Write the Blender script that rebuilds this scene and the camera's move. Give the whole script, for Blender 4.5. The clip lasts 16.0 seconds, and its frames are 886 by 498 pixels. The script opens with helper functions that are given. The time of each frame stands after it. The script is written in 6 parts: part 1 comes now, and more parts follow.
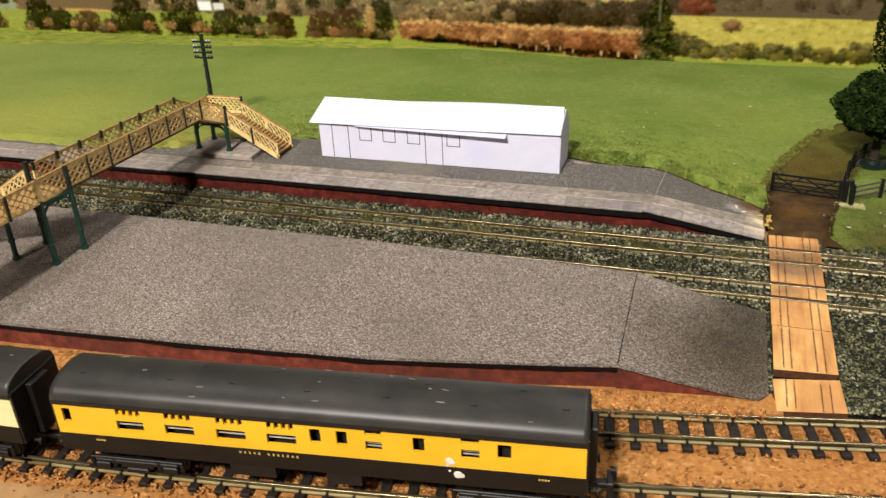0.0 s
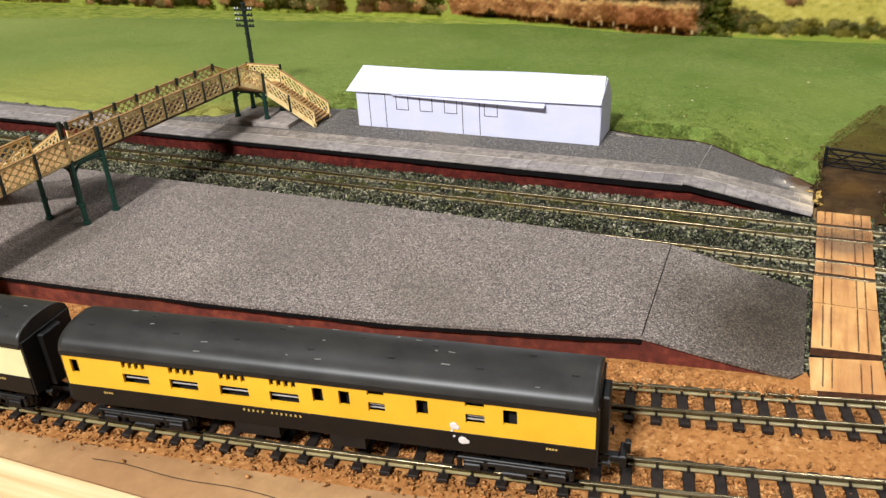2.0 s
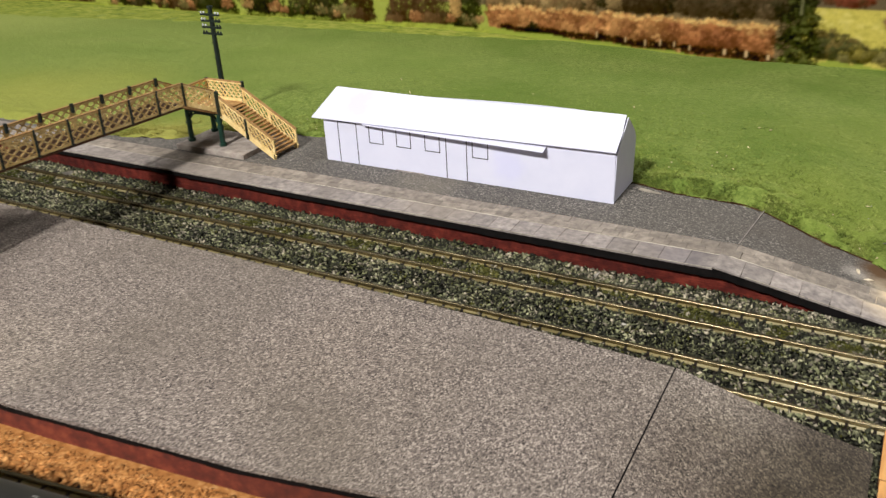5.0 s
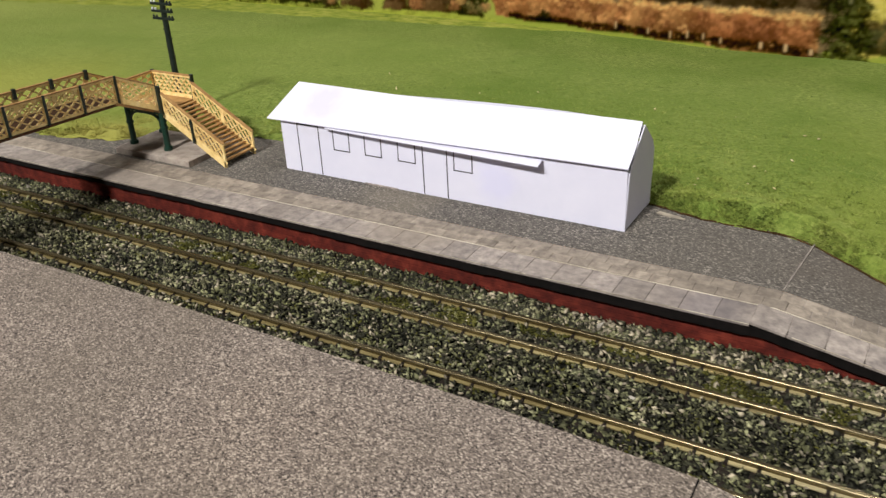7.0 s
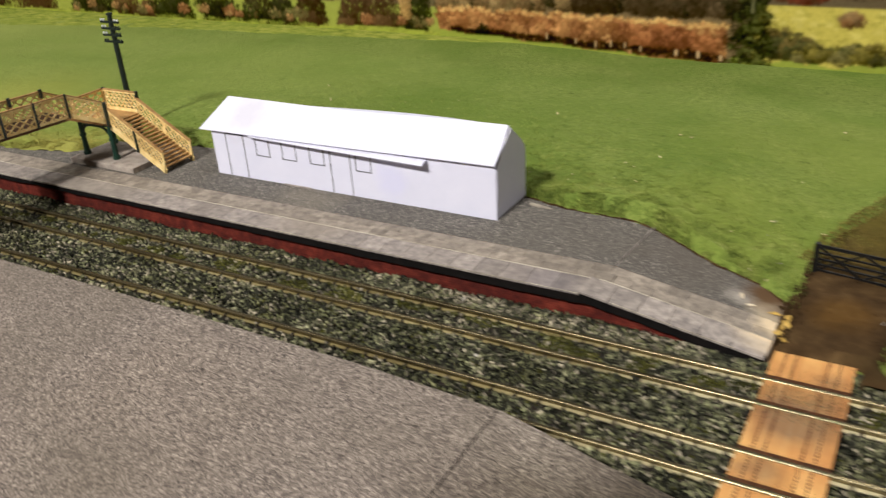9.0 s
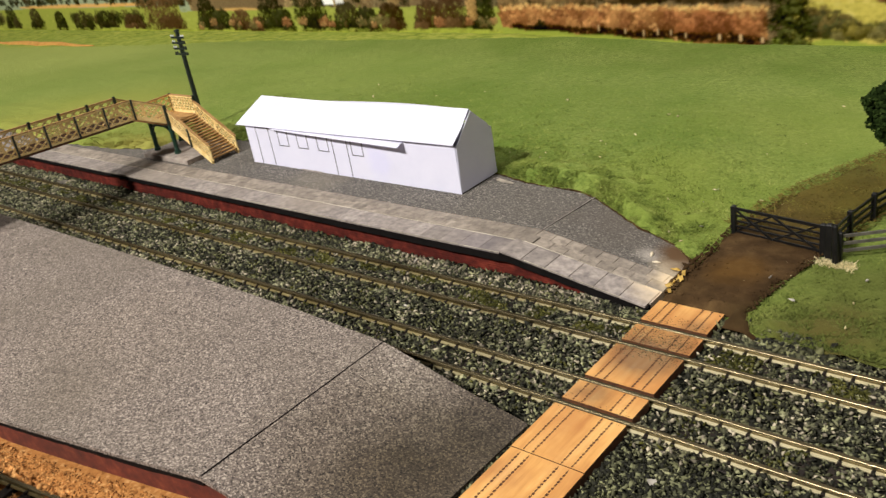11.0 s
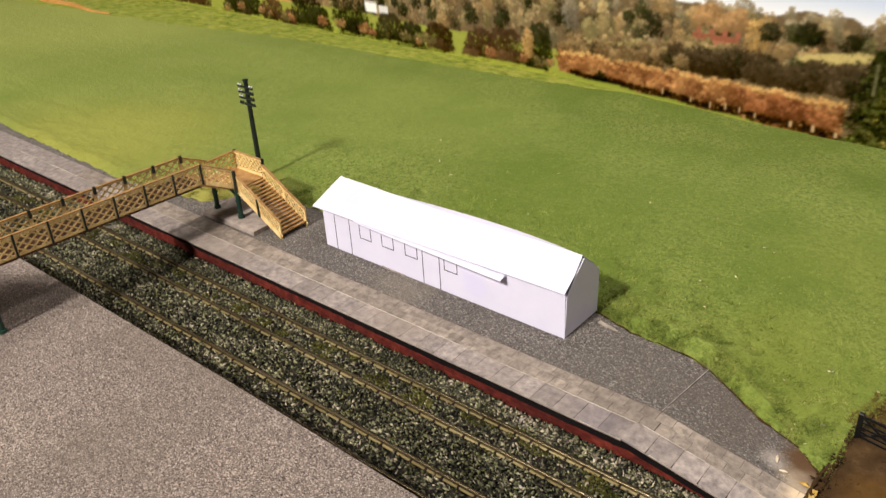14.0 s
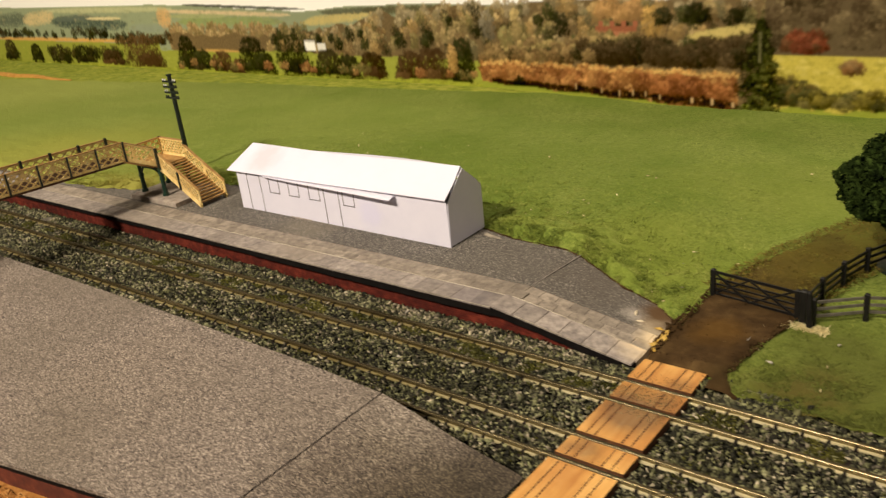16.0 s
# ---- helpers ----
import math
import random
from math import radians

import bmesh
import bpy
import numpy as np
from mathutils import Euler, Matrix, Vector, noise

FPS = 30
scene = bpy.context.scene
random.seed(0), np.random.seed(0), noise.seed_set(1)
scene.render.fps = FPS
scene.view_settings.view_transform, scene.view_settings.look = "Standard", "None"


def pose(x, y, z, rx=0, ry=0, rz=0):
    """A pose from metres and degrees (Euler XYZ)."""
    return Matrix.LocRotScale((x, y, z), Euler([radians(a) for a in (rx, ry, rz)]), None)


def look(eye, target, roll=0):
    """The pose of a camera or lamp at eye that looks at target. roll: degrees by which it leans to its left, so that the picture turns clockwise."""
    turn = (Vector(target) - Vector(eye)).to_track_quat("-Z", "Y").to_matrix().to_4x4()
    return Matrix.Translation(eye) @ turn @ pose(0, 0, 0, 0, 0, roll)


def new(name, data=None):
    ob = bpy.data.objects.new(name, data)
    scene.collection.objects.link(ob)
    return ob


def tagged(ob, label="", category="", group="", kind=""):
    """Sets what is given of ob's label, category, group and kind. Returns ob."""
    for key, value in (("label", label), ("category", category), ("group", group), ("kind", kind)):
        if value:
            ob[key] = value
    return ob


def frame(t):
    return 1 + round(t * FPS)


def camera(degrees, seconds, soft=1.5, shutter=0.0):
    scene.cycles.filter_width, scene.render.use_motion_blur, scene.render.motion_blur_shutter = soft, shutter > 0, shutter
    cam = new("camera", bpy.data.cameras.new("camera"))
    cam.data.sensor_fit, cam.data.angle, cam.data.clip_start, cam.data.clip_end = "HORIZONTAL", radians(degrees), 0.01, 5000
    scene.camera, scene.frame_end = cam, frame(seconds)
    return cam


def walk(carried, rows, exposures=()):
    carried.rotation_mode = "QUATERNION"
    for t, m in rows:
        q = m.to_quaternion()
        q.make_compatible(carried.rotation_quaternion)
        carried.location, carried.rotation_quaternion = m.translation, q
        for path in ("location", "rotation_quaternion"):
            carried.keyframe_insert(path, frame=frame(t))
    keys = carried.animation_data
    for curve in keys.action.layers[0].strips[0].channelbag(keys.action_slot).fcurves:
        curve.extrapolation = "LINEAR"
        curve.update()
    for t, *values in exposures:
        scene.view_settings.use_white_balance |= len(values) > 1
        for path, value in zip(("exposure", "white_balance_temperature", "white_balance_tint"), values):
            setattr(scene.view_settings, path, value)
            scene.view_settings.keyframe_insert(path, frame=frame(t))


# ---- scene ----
cam = camera(54.33, 16.0, 1.4, 0.5)
PATH = [
    (0, (-0.02433, -0.32502, 0.15754), (-0.11007, -0.07195, 0.02113), -2.70),
    (0.5, (-0.01832, -0.32255, 0.15324), (-0.10481, -0.07054, 0.01535), -2.58),
    (1, (-0.01863, -0.32074, 0.14891), (-0.10869, -0.07144, 0.00841), -2.22),
    (1.5, (-0.01926, -0.32408, 0.14738), (-0.11751, -0.07762, 0.00736), -2.58),
    (2, (-0.01438, -0.31739, 0.14655), (-0.11986, -0.07324, 0.00774), -3.47),
    (2.5, (-0.00806, -0.31176, 0.14499), (-0.11928, -0.06973, 0.00696), -4.31),
    (3, (-0.00000, -0.30114, 0.14855), (-0.11698, -0.06080, 0.01234), -4.96),
    (3.5, (-0.00105, -0.29367, 0.14683), (-0.12321, -0.05512, 0.01204), -4.91),
    (4, (0.00048, -0.27823, 0.14116), (-0.12497, -0.04168, 0.00587), -4.32),
    (4.5, (-0.00408, -0.25080, 0.13873), (-0.13388, -0.01642, 0.00375), -3.82),
    (5, (-0.00860, -0.22599, 0.12830), (-0.14153, 0.00688, -0.00625), -3.07),
    (7.3, (-0.02809, -0.17154, 0.11351), (-0.16769, 0.05634, -0.02281), -3.05),
    (7.5, (-0.03134, -0.17239, 0.11523), (-0.16981, 0.05607, -0.02126), -2.98),
    (8, (-0.02348, -0.17649, 0.11514), (-0.16253, 0.05198, -0.02075), -3.27),
    (8.5, (-0.00687, -0.17977, 0.12025), (-0.14918, 0.04770, -0.01393), -3.77),
    (9, (0.02410, -0.18634, 0.12315), (-0.11697, 0.04199, -0.01087), -4.25),
    (9.2, (0.03946, -0.18933, 0.12432), (-0.10314, 0.03848, -0.00897), -4.67),
    (11.3, (0.09845, -0.17864, 0.12098), (-0.09350, 0.01441, -0.00506), -9.86),
    (11.5, (0.09850, -0.18012, 0.12238), (-0.09403, 0.01264, -0.00323), -9.39),
    (12, (0.09715, -0.17948, 0.12595), (-0.09660, 0.01030, -0.00229), -8.31),
    (12.5, (0.08343, -0.17509, 0.13941), (-0.10629, 0.01213, 0.00173), -7.00),
    (13, (0.06724, -0.17133, 0.15397), (-0.11484, 0.01397, 0.00392), -6.01),
    (13.5, (0.05123, -0.16991, 0.16654), (-0.12450, 0.01683, 0.01083), -4.64),
    (14, (0.03899, -0.17408, 0.18144), (-0.13408, 0.02154, 0.03386), -3.50),
    (14.5, (0.04625, -0.18416, 0.17759), (-0.12629, 0.01634, 0.03605), -4.09),
    (15, (0.05721, -0.18738, 0.17543), (-0.11643, 0.01717, 0.04124), -5.75),
    (15.5, (0.07555, -0.18925, 0.14745), (-0.10051, 0.01809, 0.02089), -6.96),
    (16, (0.09512, -0.18995, 0.13007), (-0.08516, 0.02006, 0.01434), -6.99),
]
EXPOSURES = [(0, 0.08, 6550, 10), (1, 0.10, 6350, 10), (2.5, 0.15, 5750, 10), (3.5, 0.13, 5850, 10), (5, 0.04, 6150, 9), (9.2, -0.03, 6350, 9), (12.5, 0.20, 6450, 13), (13.5, 0.18, 6400, 16), (14.5, -0.01, 7200, 14), (15.5, -0.14, 8000, 11), (16, -0.12, 8050, 11)]
walk(cam, [(t, look(eye, target, roll)) for t, eye, target, roll in PATH], EXPOSURES)

# ---- light ----
def area_lamp(name, eye, target, size, watts, colour):
    data = bpy.data.lights.new(name, "AREA")
    data.shape, data.size, data.energy, data.color = "DISK", size, watts, colour
    ob = new(name, data)
    ob.matrix_world = look(eye, target)
    return ob


LAMP = (1.0, 0.94, 0.86)
area_lamp("key_and_fill_lamp", (-0.20, -1.22, 1.15), (-0.12, 0.0, 0.0), 0.13, 30.0, LAMP)
area_lamp("key_and_fill_lamp", (-0.53, -1.20, 1.15), (-0.14, 0.0, 0.0), 0.16, 8.5, LAMP)
# added fill from the left, no known source: softens shadows, lifts the field
area_lamp("key_and_fill_lamp", (-0.72, 0.22, 1.35), (-0.30, 0.10, 0.0), 0.34, 2.8, LAMP)
# added fill from behind the backdrop, no known source
area_lamp("key_and_fill_lamp", (0.16, 1.02, 1.15), (0.0, 0.0, 0.0), 0.24, 4.2, LAMP)
# extra fill, invented to brighten the grass on the right
area_lamp("key_and_fill_lamp", (0.42, 0.10, 1.35), (0.05, 0.12, 0.0), 0.3, 4.6, LAMP)

world = bpy.data.worlds.new("world")
world.use_nodes = True
world.node_tree.nodes["Background"].inputs[0].default_value = (1.0, 0.92, 0.82, 1)
world.node_tree.nodes["Background"].inputs[1].default_value = 0.005
scene.world = world


# ---- materials ----
def rgb(r, g, b):
    """Linear colour from screen values 0 to 255."""
    return tuple(((c / 255 + 0.055) / 1.055) ** 2.4 if c > 10 else c / 255 / 12.92 for c in (r, g, b)) + (1.0,)


def grain(name, stops, scale, rough=0.7, metal=0.0, bump=0.0, large=None, large_scale=20.0, large_mix=0.5, spread=0.18, random_by=None, jitter=0.0, stretch=(1, 1, 1), specular=0.5, detail=4.0, stains_and_light=(), cells=0.0, cell_mix=0.24, power=0.0, top=2.0, sheen=None, stain_over=None):
    """Two-scale noise over the colours in stops; scales are per metre. random_by: 'island' or 'object'."""
    m = bpy.data.materials.new(name)
    m.use_nodes = True
    nt = m.node_tree
    bsdf = nt.nodes["Principled BSDF"]
    bsdf.inputs["Roughness"].default_value, bsdf.inputs["Metallic"].default_value = rough, metal
    bsdf.inputs["Specular IOR Level"].default_value = specular
    if sheen:
        bsdf.inputs["Sheen Weight"].default_value, bsdf.inputs["Sheen Roughness"].default_value = 0.28, 0.2
        bsdf.inputs["Sheen Tint"].default_value = sheen
    geo = nt.nodes.new("ShaderNodeNewGeometry")
    mapping = nt.nodes.new("ShaderNodeMapping")
    mapping.inputs["Scale"].default_value = stretch
    nt.links.new(geo.outputs["Position"], mapping.inputs[0])
    tex = nt.nodes.new("ShaderNodeTexNoise")
    tex.inputs["Scale"].default_value, tex.inputs["Detail"].default_value, tex.inputs["Roughness"].default_value = scale, detail, 0.65
    nt.links.new(mapping.outputs[0], tex.inputs["Vector"])
    ramp = nt.nodes.new("ShaderNodeValToRGB")
    n = len(stops)
    while len(ramp.color_ramp.elements) < n:
        ramp.color_ramp.elements.new(0.5)
    for k, c in enumerate(stops):
        ramp.color_ramp.elements[k].position = 0.5 + spread * (2 * k / max(1, n - 1) - 1)
        ramp.color_ramp.elements[k].color = c
    if cells:
        grit = nt.nodes.new("ShaderNodeTexVoronoi")
        grit.inputs["Scale"].default_value = cells
        nt.links.new(mapping.outputs[0], grit.inputs["Vector"])
        apart = nt.nodes.new("ShaderNodeSeparateColor")
        nt.links.new(grit.outputs["Color"], apart.inputs[0])
        half = nt.nodes.new("ShaderNodeMix")
        half.inputs["Factor"].default_value = cell_mix
        nt.links.new(tex.outputs[0], half.inputs["A"])
        nt.links.new(apart.outputs[0], half.inputs["B"])
        nt.links.new(half.outputs["Result"], ramp.inputs[0])
    else:
        nt.links.new(tex.outputs[0], ramp.inputs[0])
    out = ramp.outputs[0]
    if large:
        tex2 = nt.nodes.new("ShaderNodeTexNoise")
        tex2.inputs["Scale"].default_value, tex2.inputs["Detail"].default_value = large_scale, 5.0
        nt.links.new(geo.outputs["Position"], tex2.inputs["Vector"])
        ramp2 = nt.nodes.new("ShaderNodeValToRGB")
        ramp2.color_ramp.elements[0].position, ramp2.color_ramp.elements[1].position = 0.42, 0.66
        ramp2.color_ramp.elements[1].color = (large_mix, large_mix, large_mix, 1)
        nt.links.new(tex2.outputs[0], ramp2.inputs[0])
        mix = nt.nodes.new("ShaderNodeMix")
        mix.data_type = "RGBA"
        nt.links.new(ramp2.outputs[0], mix.inputs["Factor"])
        nt.links.new(out, mix.inputs["A"])
        mix.inputs["B"].default_value = large
        out = mix.outputs["Result"]
    for cx, cy, cz, radius, colour, strength in stains_and_light:
        wob = nt.nodes.new("ShaderNodeTexNoise")
        wob.inputs["Scale"].default_value, wob.inputs["Detail"].default_value = 1.6 / (radius * 0.01), 5.0
        nt.links.new(geo.outputs["Position"], wob.inputs["Vector"])
        far_off = nt.nodes.new("ShaderNodeVectorMath")
        far_off.operation = "DISTANCE"
        far_off.inputs[1].default_value = (cx * 0.01, cy * 0.01, cz * 0.01)
        nt.links.new(geo.outputs["Position"], far_off.inputs[0])
        span = nt.nodes.new("ShaderNodeMapRange")
        span.inputs["From Min"].default_value, span.inputs["From Max"].default_value = 0.0, radius * 0.01
        span.inputs["To Min"].default_value, span.inputs["To Max"].default_value = 1.25, 0.0
        nt.links.new(far_off.outputs["Value"], span.inputs["Value"])
        both = nt.nodes.new("ShaderNodeMath")
        both.operation = "MULTIPLY"
        nt.links.new(span.outputs[0], both.inputs[0])
        nt.links.new(wob.outputs[0], both.inputs[1])
        soft = nt.nodes.new("ShaderNodeMapRange")
        soft.inputs["From Min"].default_value, soft.inputs["From Max"].default_value = 0.12, 0.48
        soft.inputs["To Max"].default_value = strength
        nt.links.new(both.outputs[0], soft.inputs["Value"])
        mix = nt.nodes.new("ShaderNodeMix")
        mix.data_type = "RGBA"
        nt.links.new(soft.outputs[0], mix.inputs["Factor"])
        nt.links.new(out, mix.inputs["A"])
        mix.inputs["B"].default_value = colour
        if stain_over:
            # a wash that keeps the grain beneath
            mix.blend_type = "MULTIPLY"
            mix.inputs["B"].default_value = tuple(c / d for c, d in zip(colour[:3], stain_over[:3])) + (1.0,)
        out = mix.outputs["Result"]
    if random_by:
        if random_by == "island":
            rnd = geo.outputs["Random Per Island"]
        else:
            rnd = nt.nodes.new("ShaderNodeObjectInfo").outputs["Random"]
        span = nt.nodes.new("ShaderNodeMapRange")
        span.inputs["To Min"].default_value, span.inputs["To Max"].default_value = 1 - jitter, 1 + jitter
        if power:
            lift = nt.nodes.new("ShaderNodeMath")
            lift.operation = "POWER"
            lift.inputs[1].default_value = power
            nt.links.new(rnd, lift.inputs[0])
            rnd = lift.outputs[0]
            span.inputs["To Max"].default_value = top
        nt.links.new(rnd, span.inputs["Value"])
        hsv = nt.nodes.new("ShaderNodeHueSaturation")
        nt.links.new(span.outputs[0], hsv.inputs["Value"])
        nt.links.new(out, hsv.inputs["Color"])
        out = hsv.outputs[0]
    nt.links.new(out, bsdf.inputs["Base Color"])
    if bump:
        b = nt.nodes.new("ShaderNodeBump")
        b.inputs["Strength"].default_value, b.inputs["Distance"].default_value = 0.8, bump
        nt.links.new(tex.outputs[0], b.inputs["Height"])
        nt.links.new(b.outputs[0], bsdf.inputs["Normal"])
    return m


